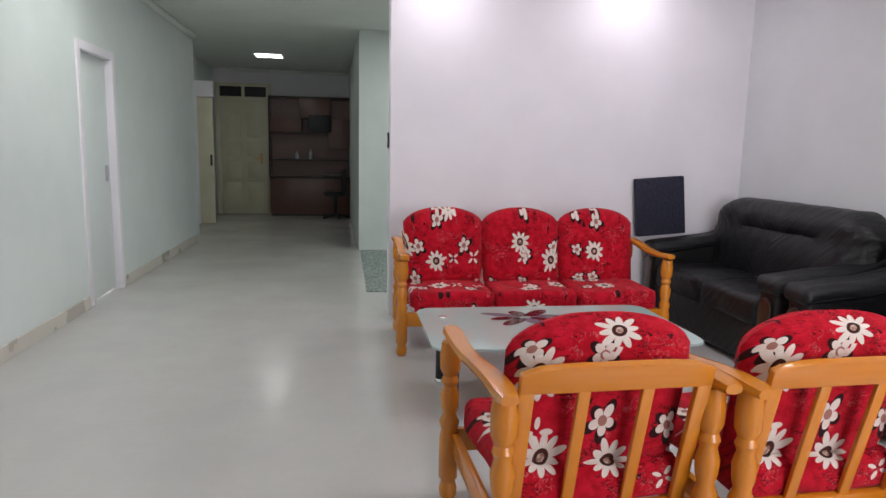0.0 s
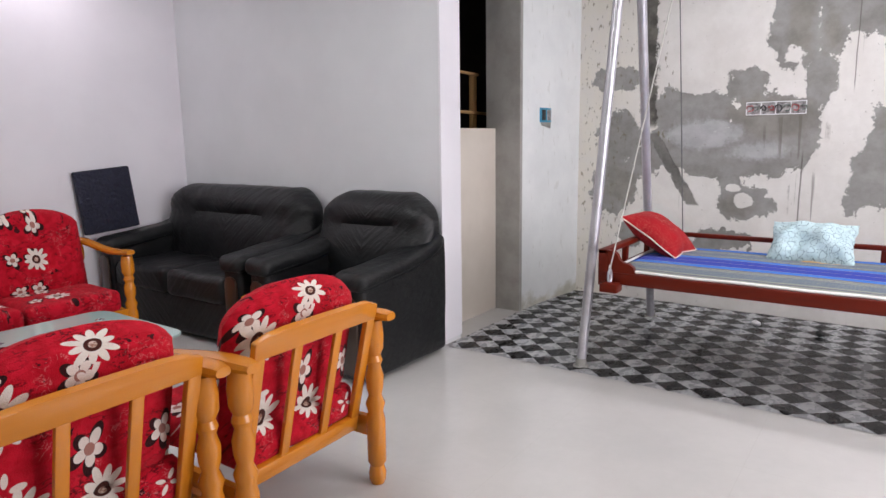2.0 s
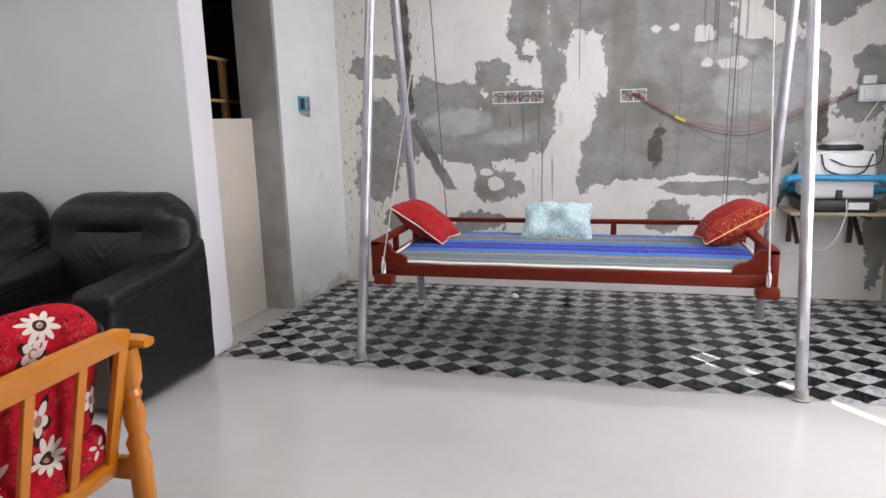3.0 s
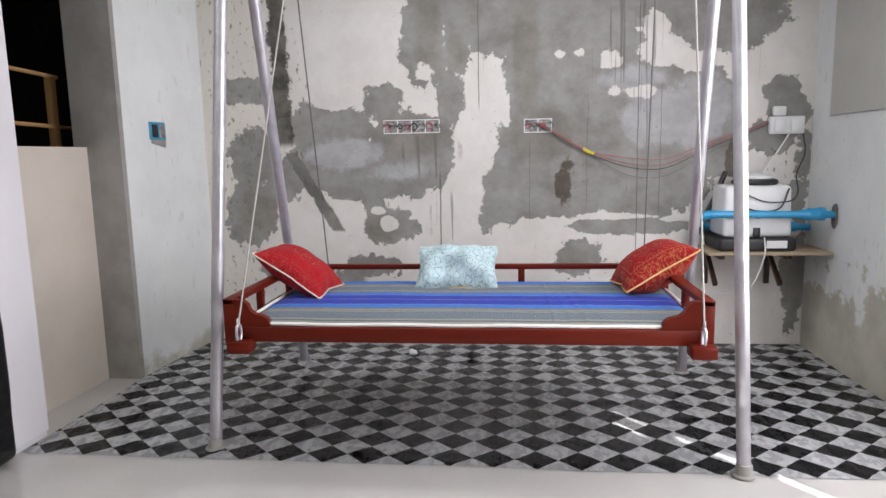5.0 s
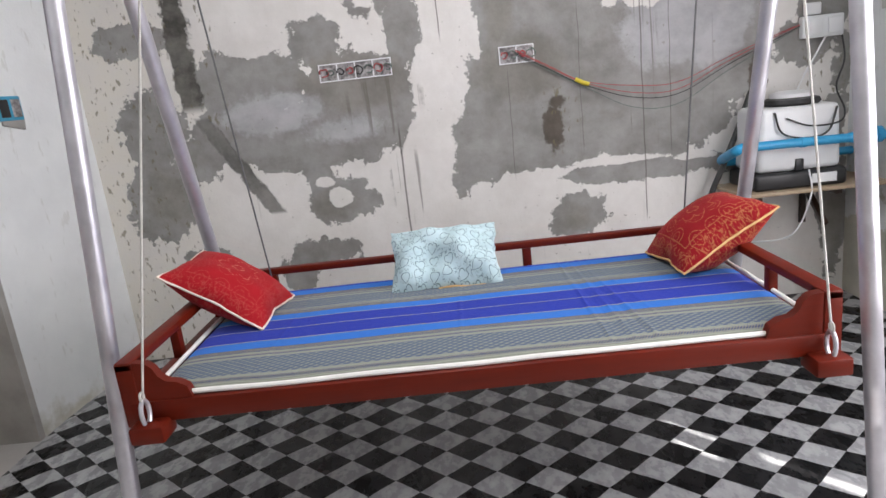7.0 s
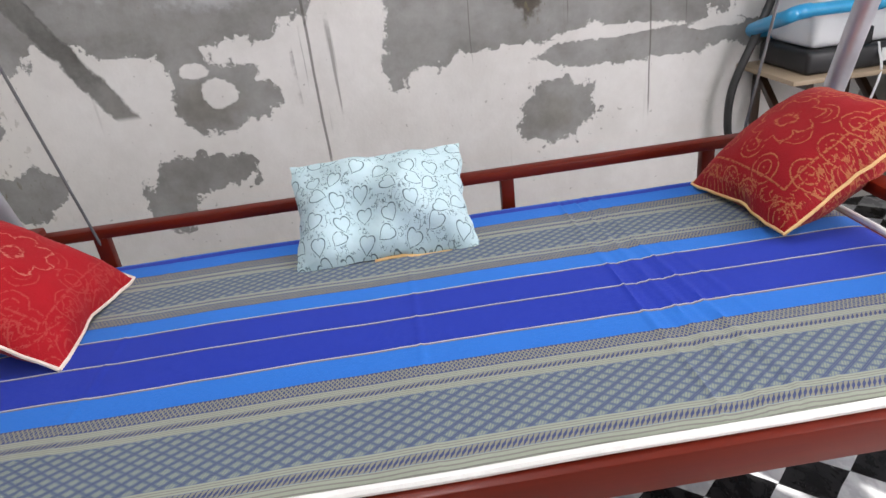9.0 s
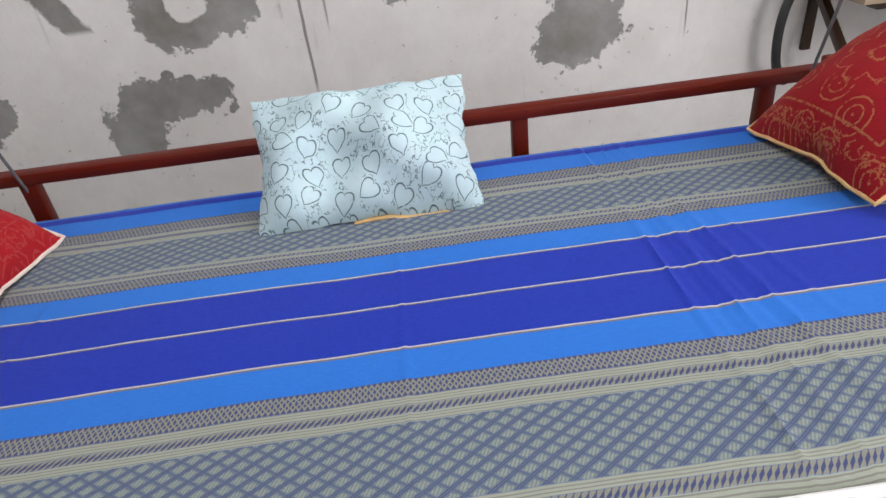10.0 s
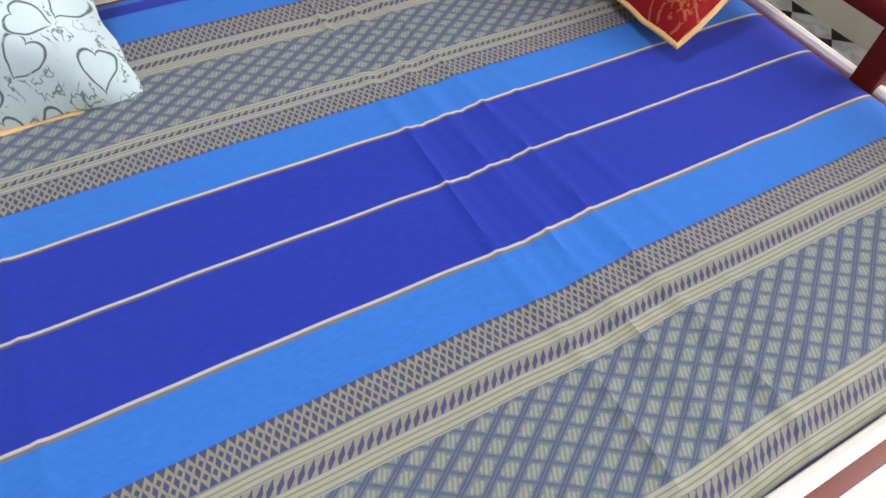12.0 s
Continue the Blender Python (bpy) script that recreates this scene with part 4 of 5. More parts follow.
# ---- wooden seats ----
def turned_leg(h, r=0.033):
    s = h / 0.60
    return [(r * 0.75, 0), (r * 0.95, 0.012 * s), (r * 1.05, 0.04 * s), (r * 0.8, 0.07 * s), (r * 1.1, 0.085 * s), (r * 1.12, 0.24 * s), (r * 0.9, 0.27 * s), (r * 1.15, 0.30 * s), (r * 0.75, 0.33 * s), (r * 1.0, 0.36 * s), (r * 1.08, 0.40 * s), (r * 0.75, 0.435 * s), (r * 1.0, 0.455 * s), (r * 0.78, 0.475 * s), (r * 1.15, 0.50 * s), (r * 1.2, 0.55 * s), (r * 1.0, 0.60 * s)]


def arm_shape(depth, w=0.075, thick=0.034):
    """A wavy arm rest running along Y from the back (0) to the front."""
    own = bmesh.new()
    n = 18
    rings = []
    for k in range(n + 1):
        t = k / n
        y = -0.06 + (depth + 0.12) * t
        z = 0.012 * math.sin(t * 2 * math.pi + 0.6) - 0.03 * t
        half = w / 2 * (0.75 + 0.25 * abs(math.cos(t * math.pi)) ** 0.7)
        if k in (0, n):
            half *= 0.7
        q = thick * (0.8 if k in (0, n) else 1.0)
        outline = [(-half, 0), (-half * 0.8, q * 0.45), (0, q * 0.6), (half * 0.8, q * 0.45), (half, 0), (half * 0.8, -q * 0.4), (0, -q * 0.5), (-half * 0.8, -q * 0.4)]
        rings.append([own.verts.new((x, y, z + dz)) for x, dz in outline])
    for a, b in zip(rings, rings[1:]):
        for k in range(8):
            own.faces.new((a[k], a[(k + 1) % 8], b[(k + 1) % 8], b[k]))
    own.faces.new(rings[0][::-1])
    own.faces.new(rings[-1])
    return own


def wooden_seat(name, label, category, seats, at, turn, group="", depth=0.68, tall=0.505):
    """An orange-varnished settee or armchair facing +Y: back at y 0."""
    ob = thing(name, label, category, at, turn, group)
    pitch = 0.56
    half = seats * pitch / 2 + 0.03
    arm_z = 0.655
    for sx in (-1, 1):
        part("back_leg", lathe(turned_leg(arm_z), (sx * half, 0.03, 0)), orange_wood, ob)
        part("front_leg", lathe(turned_leg(arm_z - 0.04), (sx * (half + 0.02), depth, 0)), orange_wood, ob)
        part("armrest", moved(arm_shape(depth), pose(sx * (half + 0.01), 0.01, arm_z + 0.012)), orange_wood, ob)
        part("side_rail", box((sx * half - 0.014, 0.05, 0.19), (sx * half + 0.014, depth - 0.02, 0.27), 0.005), orange_wood, ob)
    part("front_rail", box((-half, depth - 0.015, 0.19), (half, depth + 0.012, 0.28), 0.005), orange_wood_x, ob)
    lean = pose(0, 0.115, 0.215, 13.5, 0, 0)
    inner = half - 0.028
    top = [(-inner, 0.47)] + [(-inner + 2 * inner * k / 10, 0.548 + 0.003 * math.sin(math.pi * k / 10) - (0.018 if k in (0, 10) else 0.0)) for k in range(11)] + [(inner, 0.47)]
    part("top_rail", moved(slab(top, 0.026), lean), orange_wood_x, ob)
    part("bottom_rail", moved(slab([(-inner, 0.0), (-inner, 0.065), (inner, 0.065), (inner, 0.0)], 0.026), lean), orange_wood_x, ob)
    for sx in (-1, 1):
        part("stile", moved(slab([(sx * inner, 0.06), (sx * inner, 0.48), (sx * (inner - 0.045), 0.48), (sx * (inner - 0.045), 0.06)], 0.024), lean), orange_wood, ob)
    count = 2 if seats == 1 else 7
    for k in range(count):
        c = -inner + 2 * inner * (k + 1) / (count + 1)
        part("slat", moved(slab([(c - 0.018, 0.06), (c - 0.018, 0.475), (c + 0.018, 0.475), (c + 0.018, 0.06)], 0.016, 0.004), lean), orange_wood, ob)
    for k in range(seats):
        c = (k - (seats - 1) / 2) * pitch
        base = soft_block((c - pitch / 2 + 0.005, 0.10, 0.265), (c + pitch / 2 - 0.005, depth + 0.015, 0.41), 0.045, k * 3.0, 0.012, 8)
        part("seat_cushion", base, floral_mat, ob, "crimson floral seat cushion")
        up = pose(c, 0.20, 0.37, 11, 0, 0)
        part("back_cushion", moved(back_cushion(pitch + 0.012, tall, 0.15, 0.145, seed=k * 2.0), up), floral_mat, ob, "crimson floral cushion with an arched top")
    return ob


wooden_seat("wooden_armchair", "orange varnished wooden armchair with crimson floral cushions, seen slatted back", "armchair", 1, (-0.052, 0.60, 0), 2, "wooden armchairs before the table")
wooden_seat("wooden_armchair", "orange varnished wooden armchair with crimson floral cushions, beside the leather armchair", "armchair", 1, (0.655, 0.575, 0), 2, "wooden armchairs before the table")
settee = wooden_seat("wooden_settee", "orange varnished three-seat wooden settee with crimson floral cushions", "sofa", 3, (0.455, 3.63, 0), 180, depth=0.62, tall=0.555)


# ---- glass table ----
def petal_flower(table, at, z):
    for k in range(8):
        a = k * math.pi / 4 + 0.2
        size = 0.25 if k % 2 else 0.18
        own = bmesh.new()
        ring = [own.verts.new((at[0] + (0.03 + size * (0.5 - 0.5 * math.cos(t))) * math.cos(a) - 0.045 * math.sin(t) * math.sin(a), at[1] + 0.7 * ((0.03 + size * (0.5 - 0.5 * math.cos(t))) * math.sin(a) + 0.045 * math.sin(t) * math.cos(a)), z)) for t in [2 * math.pi * i / 18 for i in range(18)]]
        own.faces.new(ring)
        part("petal", own, petal_dark if k % 3 else petal_grey, table, smooth=False)


petal_dark = mottled("dark_plum_print", (0.045, 0.014, 0.020), (0.07, 0.022, 0.03), 10, 0.1)
petal_grey = mottled("grey_violet_print", (0.13, 0.12, 0.16), (0.19, 0.18, 0.22), 10, 0.1)
table = thing("glass_table", "low pale green glass table, printed plum flower, black legs", "coffee table", (0.31, 2.28, -0.03))


def rounded(w, d, r, n=6):
    out = []
    for cx, cy, a0 in ((w / 2 - r, d / 2 - r, 0), (-w / 2 + r, d / 2 - r, 90), (-w / 2 + r, -d / 2 + r, 180), (w / 2 - r, -d / 2 + r, 270)):
        out += [(cx + r * math.cos(radians(a0 + 90 * k / n)), cy + r * math.sin(radians(a0 + 90 * k / n))) for k in range(n + 1)]
    return out


top_bm = prism(rounded(1.39, 0.82, 0.09), 0.408, 0.420)
bmesh.ops.bevel(top_bm, geom=[e for e in top_bm.edges if abs(e.verts[0].co.z - e.verts[1].co.z) < 1e-6], offset=0.003, segments=2, affect="EDGES")
part("tabletop", top_bm, glass_mat, table)
petal_flower(table, (-0.10, 0.15), 0.4225)
for sx in (-1, 1):
    for sy in (-1, 1):
        leg = part("leg", lathe([(0.034, 0.07), (0.034, 0.40), (0.05, 0.407)], (sx * 0.565, sy * 0.19, 0), 20), black_plastic, table)
        part("foot", lathe([(0.030, 0.03), (0.037, 0.036), (0.037, 0.065), (0.034, 0.07)], (sx * 0.565, sy * 0.19, 0), 20), chrome, leg, "chrome foot")
        part("fixing", lathe([(0.022, 0.4205), (0.022, 0.424), (0.012, 0.426)], (sx * 0.565, sy * 0.19, 0), 16), chrome, leg, "chrome disc in the glass")


# ---- black leather seats along the grey wall, facing -X ----
def leather_seat(name, label, category, length, at):
    """Back against +X, front towards -X; lies along Y, its middle at y 0."""
    ob = thing(name, label, category, at)
    h = length / 2
    part("base", soft_block((-0.78, -h + 0.05, 0.03), (-0.02, h - 0.05, 0.30), 0.03, 1.0, 0.006, 6), leather_mat, ob)
    count = 1 if length < 1.2 else 2
    width = (length - 0.40) / count
    for k in range(count):
        c = (k - (count - 1) / 2) * width
        part("seat_cushion", soft_block((-0.80, c - width / 2 + 0.005, 0.28), (-0.22, c + width / 2 - 0.005, 0.46), 0.05, 2.0 + k, 0.012, 8), leather_mat, ob)
    # the backrest leans back, with a head roll, a short crease and draped sides
    own = bmesh.new()
    ny, nv = 90, 64
    rings = []
    for j in range(ny + 1):
        v = 2 * j / ny - 1
        y = v * (h - 0.02)
        over = max(0.0, abs(v) - (1 - 0.24 / h)) / (0.24 / h)
        drop = 0.13 * over ** 1.6 + 0.05 * (1 - math.sqrt(max(0.0, 1 - over ** 4)))
        thin = 1 - 0.75 * over ** 4
        wings = max(0.0, min(1.0, (abs(v) - 0.42) / 0.3))
        middle = max(0.0, 1 - (abs(v) / 0.55) ** 4)
        ring = []
        for k in range(nv):
            a = 2 * math.pi * k / nv
            cz, sz = math.cos(a), math.sin(a)
            z = 0.62 + (0.372 - drop) * math.copysign(abs(cz) ** 0.62, cz)
            bulge = 0.0
            if sz < 0:
                bulge = 0.034 * math.exp(-((z - 0.90) / 0.085) ** 2) + 0.026 * math.exp(-((z - 0.66) / 0.09) ** 2)
                bulge -= middle * (0.020 * math.exp(-((z - 0.792) / 0.010) ** 2) + 0.008 * math.exp(-((z - 0.735) / 0.008) ** 2))
                bulge += wings * 0.010 * noise.noise(Vector(((z - 0.55 * abs(y)) * 26, y * 3.5, 1.0)))
            x = -0.15 + 0.13 * thin * math.copysign(abs(sz) ** 0.6, sz) + (z - 0.6) * 0.20 - bulge
            wob = noise.noise(Vector((y * 7, z * 7, 3))) * 0.010
            ring.append(own.verts.new((x + wob, y, z + wob * 0.6)))
        rings.append(ring)
    for a, b in zip(rings, rings[1:]):
        for k in range(nv):
            own.faces.new((a[k], a[(k + 1) % nv], b[(k + 1) % nv], b[k]))
    own.faces.new(rings[0][::-1])
    own.faces.new(rings[-1])
    part("backrest", own, leather_mat, ob)
    for s in (-1, 1):
        lo, hi = sorted((s * h, s * (h - 0.20)))
        def raised(bm, low):
            for v in bm.verts:
                if v.co.z > low:
                    t = max(0.0, min(1.0, (v.co.x + 0.82) / 0.8))
                    v.co.z += 0.085 * t + 0.10 * t ** 6
            return bm

        shell = soft_block((-0.80, lo + 0.012, 0.02), (-0.02, hi - 0.012, 0.57), 0.035, 5.0 + s, 0.006, 12, 4)
        arm = part("arm", raised(shell, 0.40), leather_mat, ob)
        pad = soft_block((-0.825, lo - 0.008, 0.515), (-0.06, hi + 0.008, 0.62), 0.045, 8.0 + s, 0.008, 12, 5)
        part("arm_pad", raised(pad, 0.0), leather_mat, arm, "padded black leather arm top")
        for side in (lo - 0.006, hi + 0.006):
            seam = bend([(-0.80, side, 0.545), (-0.45, side, 0.585), (-0.14, side, 0.63)], 8)
            part("arm_seam", tube(seam, 0.004, 6), leather_mat, arm)
        arch = [(-0.055, 0.06), (0.055, 0.06)] + [(0.055 * math.cos(a), 0.44 + 0.055 * math.sin(a)) for a in [math.pi * k / 8 for k in range(9)]]
        part("arm_front", moved(slab(arch, 0.016, 0.004), pose(-0.808, (lo + hi) / 2, 0, 0, 0, 90)), dark_trim, arm, "dark brown wooden arm front")
    return ob


dark_trim = wood("dark_brown_trim", (0.022, 0.010, 0.006), (0.045, 0.020, 0.009), 2, 0.3)
leather_seat("leather_armchair", "black leather armchair against the pale grey wall", "armchair", 0.95, (2.455, 1.765, 0))
leather_seat("leather_sofa", "black leather two-seat sofa in the room corner", "sofa", 1.70, (2.455, 3.14, 0))

foam = tagged(part("foam_panel", moved(box((-0.21, -0.025, 0), (0.21, 0.025, 0.47), 0.012), pose(1.77, 3.96, 0.662, -3, -4.5, 0)), foam_navy), "square navy textured foam panel standing on the sofa arm", "foam panel")


# ---- swing ----
RIDGE = 2.46
frame_ob = thing("swing_stand", "galvanised steel A-frame of the swing, standing on the vinyl", "swing frame")


def pole(foot, top):
    a, b = Vector((*foot, 0.004)), Vector((*top, RIDGE))
    leg = part("pole", tube([a, a.lerp(b, 0.5), b + (b - a) * 0.02], 0.027, 16), steel, frame_ob)
    part("foot_plate", lathe([(0.045, 0.0), (0.045, 0.006), (0.033, 0.010), (0.031, 0.05)], (foot[0], foot[1], 0.005), 16), concrete, leg, "cement-smeared foot")


pole((2.60, 0.48), (2.73, 0.335))
pole((3.86, 0.475), (2.745, 0.275))
pole((2.497, -1.785), (2.74, -1.737))
pole((3.75, -1.85), (2.79, -1.715))
part("ridge_pole", tube([(2.76, 0.45, RIDGE + 0.03), (2.77, -1.9, RIDGE + 0.03)], 0.027, 16), steel, frame_ob)

BX0, BX1, BY0, BY1 = 2.475, 3.465, -1.645, 0.342
bed = thing("swing_bed", "red-brown varnished wooden swing bed with low rails, hung on ropes", "swing bed")


def end_board(y, s, inset):
    """A carved end of the bed: block at the front, scrolled step, rail towards the back."""
    w = 0.05
    lo, hi = sorted((y, y + s * w))
    board = part("end_post", box((BX0, lo, 0.53), (BX0 + 0.075, hi, 0.725), 0.006), red_wood, bed)
    own = bmesh.new()
    step = [(0.0, 0.548), (0.0, 0.722), (0.035, 0.718), (0.055, 0.700), (0.065, 0.676), (0.085, 0.660), (0.115, 0.655), (0.14, 0.640), (0.15, 0.612), (0.15, 0.548)]
    a = [own.verts.new((BX0 + 0.004, y + s * (w + d), z)) for d, z in step]
    b = [own.verts.new((BX0 + 0.034, y + s * (w + d), z)) for d, z in step]
    for i in range(len(a)):
        j = (i + 1) % len(a)
        own.faces.new((a[i], a[j], b[j], b[i]))
    own.faces.new(a)
    own.faces.new(b[::-1])
    part("scroll", own, red_wood, board)
    part("end_rail", box((BX0 + 0.075, lo, 0.525), (BX1, hi, 0.60), 0.005), red_wood, bed)
    part("end_top_rail", moved(box((0, lo, -0.014), (BX1 - BX0, hi, 0.014), 0.006), pose(BX0, 0, 0.712, 0, 0, 0)), red_wood, bed)
    for d in (0.33, 0.72):
        part("end_baluster", box((BX0 + d, lo + 0.010, 0.59), (BX0 + d + 0.035, hi - 0.010, 0.702), 0.004), red_wood, bed)
    bl, bh = sorted((y + s * (inset - 0.048), y + s * (inset + 0.048)))
    block = part("hook_block", box((BX0 - 0.062, bl, 0.505), (BX0 + 0.03, bh, 0.556), 0.008), red_wood, bed)
    yy = y + s * inset
    loop = [(BX0 - 0.035 + 0.022 * math.sin(t), yy, 0.590 + 0.036 * math.cos(t)) for t in [math.pi * (-0.75 + 1.6 * k / 14) for k in range(15)]]
    part("hook", tube(loop, 0.0065, 8), steel, block, "bent steel hook")
    part("rear_hook_block", box((BX1 - 0.03, bl, 0.495), (BX1 + 0.045, bh, 0.555), 0.008), red_wood, bed)
    return yy


hook_l = end_board(BY1, -1, 0.080)
hook_r = end_board(BY0, 1, 0.050)
part("front_rail", box((BX0 - 0.002, BY0 + 0.02, 0.542), (BX0 + 0.038, BY1 - 0.02, 0.606), 0.006), red_wood, bed)
part("back_rail", box((BX1 - 0.04, BY0, 0.50), (BX1, BY1, 0.575), 0.006), red_wood, bed)
part("back_top_rail", box((BX1 - 0.035, BY0, 0.680), (BX1 + 0.004, BY1, 0.708), 0.006), red_wood, bed)
for y in (BY0 + 0.01, -1.472, -0.914, -0.38, 0.155, BY1 - 0.05):
    part("back_baluster", box((BX1 - 0.03, y - 0.016, 0.57), (BX1, y + 0.020, 0.683), 0.004), red_wood, bed)
part("slat_base", box((BX0 + 0.035, BY0 + 0.045, 0.555), (BX1 - 0.035, BY1 - 0.045, 0.575)), red_wood, bed)
part("stay_pipe", tube([(3.0, -1.62, 0.52), (3.0, 0.25, 0.52)], 0.016, 10), steel, bed)


def mattress_mesh():
    """A thin mattress with round edges and soft folds across it."""
    own = bmesh.new()
    x0, x1, y0, y1 = 2.500, 3.395, -1.615, 0.268
    nx, ny = 48, 280
    grid = {}
    for s in (1, -1):
        for i in range(nx + 1):
            for j in range(ny + 1):
                u, v = 2 * i / nx - 1, 2 * j / ny - 1
                if s == -1 and (abs(u) == 1 or abs(v) == 1):
                    grid[s, i, j] = grid[1, i, j]
                    continue
                x = (x0 + x1) / 2 + u * (x1 - x0) / 2
                y = (y0 + y1) / 2 + v * (y1 - y0) / 2
                puff = ((1 - abs(u) ** 16) * (1 - abs(v) ** 40)) ** 0.5
                z = 0.603 + s * 0.027 * puff
                if s == 1:
                    z += puff * 0.004 * noise.noise(Vector((x * 3, y * 2.4, 0)))
                    for c, k, a in ((-1.030, 0.02, 0.0032), (-1.056, 0.06, -0.0020), (-1.085, 0.05, 0.0028), (-1.112, 0.10, -0.0024), (-1.138, 0.08, 0.0030), (-1.19, 0.12, 0.0018), (-0.62, 0.0, 0.0018), (-0.03, -0.05, 0.0018)):
                        z += puff * a * math.exp(-((y - c - k * (x - 2.9)) / 0.0042) ** 2)
                grid[s, i, j] = own.verts.new((x, y, z))
    for s in (1, -1):
        for i in range(nx):
            for j in range(ny):
                f = (grid[s, i, j], grid[s, i + 1, j], grid[s, i + 1, j + 1], grid[s, i, j + 1])
                own.faces.new(f if s == 1 else f[::-1])
    return own


mattress = thing("mattress", "thin mattress under a blue, indigo and olive striped handloom spread", "mattress")
part("bedspread", mattress_mesh(), blanket_mat, mattress, "blue and olive striped woven bedspread")
edge = [(2.496, y, 0.614 + 0.004 * noise.noise(Vector((y * 4, 0, 0)))) for y in [0.223 - k * 0.06 for k in range(31)]]
part("front_piping", tube([(2.55, 0.267, 0.617), (2.515, 0.258, 0.617), *edge[1:-1], (2.515, -1.585, 0.617), (2.55, -1.61, 0.617)], 0.0078, 8), white_cloth, mattress, "white cloth edge")
part("end_piping", tube([(2.55, -1.617, 0.620), (3.0, -1.619, 0.622), (3.38, -1.615, 0.620)], 0.0075, 8), white_cloth, mattress, "white cloth edge")
part("end_piping", tube([(2.55, 0.271, 0.620), (3.0, 0.273, 0.622), (3.38, 0.269, 0.620)], 0.0075, 8), white_cloth, mattress, "white cloth edge")


def hang(name, low, high, radius, material, label):
    ob = thing(name, label, "rope", group="ropes of the swing")
    a, b = Vector(low), Vector(high)
    part("cord", tube([a, a.lerp(b, 0.5), b], radius, 8), material, ob)
    coil = [(a.x + 0.010 * math.sin(t), a.y, a.z + 0.012 + 0.014 * math.cos(t)) for t in [2 * math.pi * k / 12 for k in range(13)]]
    part("knot", tube(coil, radius, 6), material, ob)


hang("swing_rope", (BX0 - 0.035, hook_l, 0.625), (2.72, -0.01, RIDGE), 0.0036, rope_white, "white rope hung from a hook of the swing bed")
hang("swing_rope", (BX0 - 0.035, hook_r, 0.625), (2.77, -1.575, RIDGE), 0.0036, rope_white, "white rope hung from a hook of the swing bed")
hang("swing_rope", (BX1 + 0.01, 0.165, 0.56), (2.80, 0.09, RIDGE), 0.0035, rope_dark, "thin dark wire rope at the rear of the swing bed")
hang("swing_rope", (BX1 + 0.01, -1.562, 0.56), (2.82, -1.47, RIDGE), 0.0035, rope_dark, "thin dark wire rope at the rear of the swing bed")


# ---- cushions on the bed ----
def cushion(name, label, m, w, d, h, cloth, cord, seed):
    ob = thing(name, label, "cushion", group="cushions on the swing bed")
    ob.matrix_world = m
    part("cover", pillow(w, d, h, seed=seed), cloth, ob)
    part("piping", tube(pillow_rim(w, d, seed=seed), 0.0042, 6), cord, ob)
    return ob


cushion("cushion", "red stitched square cushion tilted on the bed end rail", pose(3.10, 0.212, 0.74, 33, 0, -4), 0.365, 0.395, 0.165, brocade_red, piping_pale, 1)
cushion("cushion", "maroon brocade square cushion with gold embroidery and cord, tilted", pose(3.15, -1.545, 0.745, -30, 2, 4), 0.36, 0.385, 0.205, brocade_gold, piping_gold, 2)


def heart_pillow():
    ob = thing("heart_cushion", "pale aqua cushion printed with grey hearts, leaning on the back rail", "cushion", group="cushions on the swing bed")
    ob.matrix_world = pose(3.272, -0.577, 0.722, -47, 0, -90)
    own = pillow(0.42, 0.28, 0.135, 40, 30, 0.075, 0.022, 5)
    bmesh.ops.rotate(own, verts=own.verts, cent=(0, 0, 0), matrix=Matrix.Rotation(radians(90), 3, "X"))
    part("cover", own, heart_mat, ob)
    rim = [(x, 0.004 * math.sin(x * 90), y - 0.004) for x, y, z in pillow_rim(0.42, 0.28, 0.075, 12, 5)[5:12]]
    part("zip_edge", tube(rim, 0.004, 6), piping_gold, ob, "frayed orange seam")
    return ob


heart_pillow()

# ---- on the plaster wall ----
WX = 4.37


def socket_box(y, z, w, h, gangs, seed):
    ob = thing("wall_box", "open white electrical wall box with loose wires, sunk in cement", "wall box", (WX, y, z), group="wall boxes")
    rim = bmesh.new()
    t = 0.006
    for lo, hi in (((-0.008, -w / 2, h / 2 - t), (0.004, w / 2, h / 2)), ((-0.008, -w / 2, -h / 2), (0.004, w / 2, -h / 2 + t))):
        box(lo, hi, bm=rim)
    for k in range(gangs + 1):
        c = -w / 2 + (w - t) * k / gangs
        box((-0.008, c, -h / 2 + t), (0.004, c + t, h / 2 - t), bm=rim)
    part("rim", rim, white_plastic, ob, smooth=False)
    part("back", box((-0.003, -w / 2 + t, -h / 2 + t), (-0.001, w / 2 - t, h / 2 - t)), wall_box_inside, ob, "box inside, mottled dark and pale", smooth=False)
    rnd = random.Random(seed)
    for k in range(gangs * 2):
        cy = -w / 2 + w * (k + 0.5) / (gangs * 2) + rnd.uniform(-0.01, 0.01)
        r = rnd.uniform(0.012, 0.024)
        coil = [(-0.010 - 0.006 * math.sin(3 * a), cy + r * math.cos(a), r * 0.9 * math.sin(a) + rnd.uniform(-0.004, 0.004)) for a in [2 * math.pi * i / 12 for i in range(11)]]
        part("wire", tube(bend(coil, 3), 0.0034, 6), (cable_red, cable_black, cable_red, cable_green)[rnd.randrange(4)], ob)
    return ob


wall_box_inside = mottled("mottled_box_inside", (0.03, 0.027, 0.027), (0.50, 0.48, 0.48), 38, 0.7)
socket_box(-0.185, 1.50, 0.385, 0.092, 4, 3)
socket_box(-1.035, 1.485, 0.185, 0.092, 2, 8)

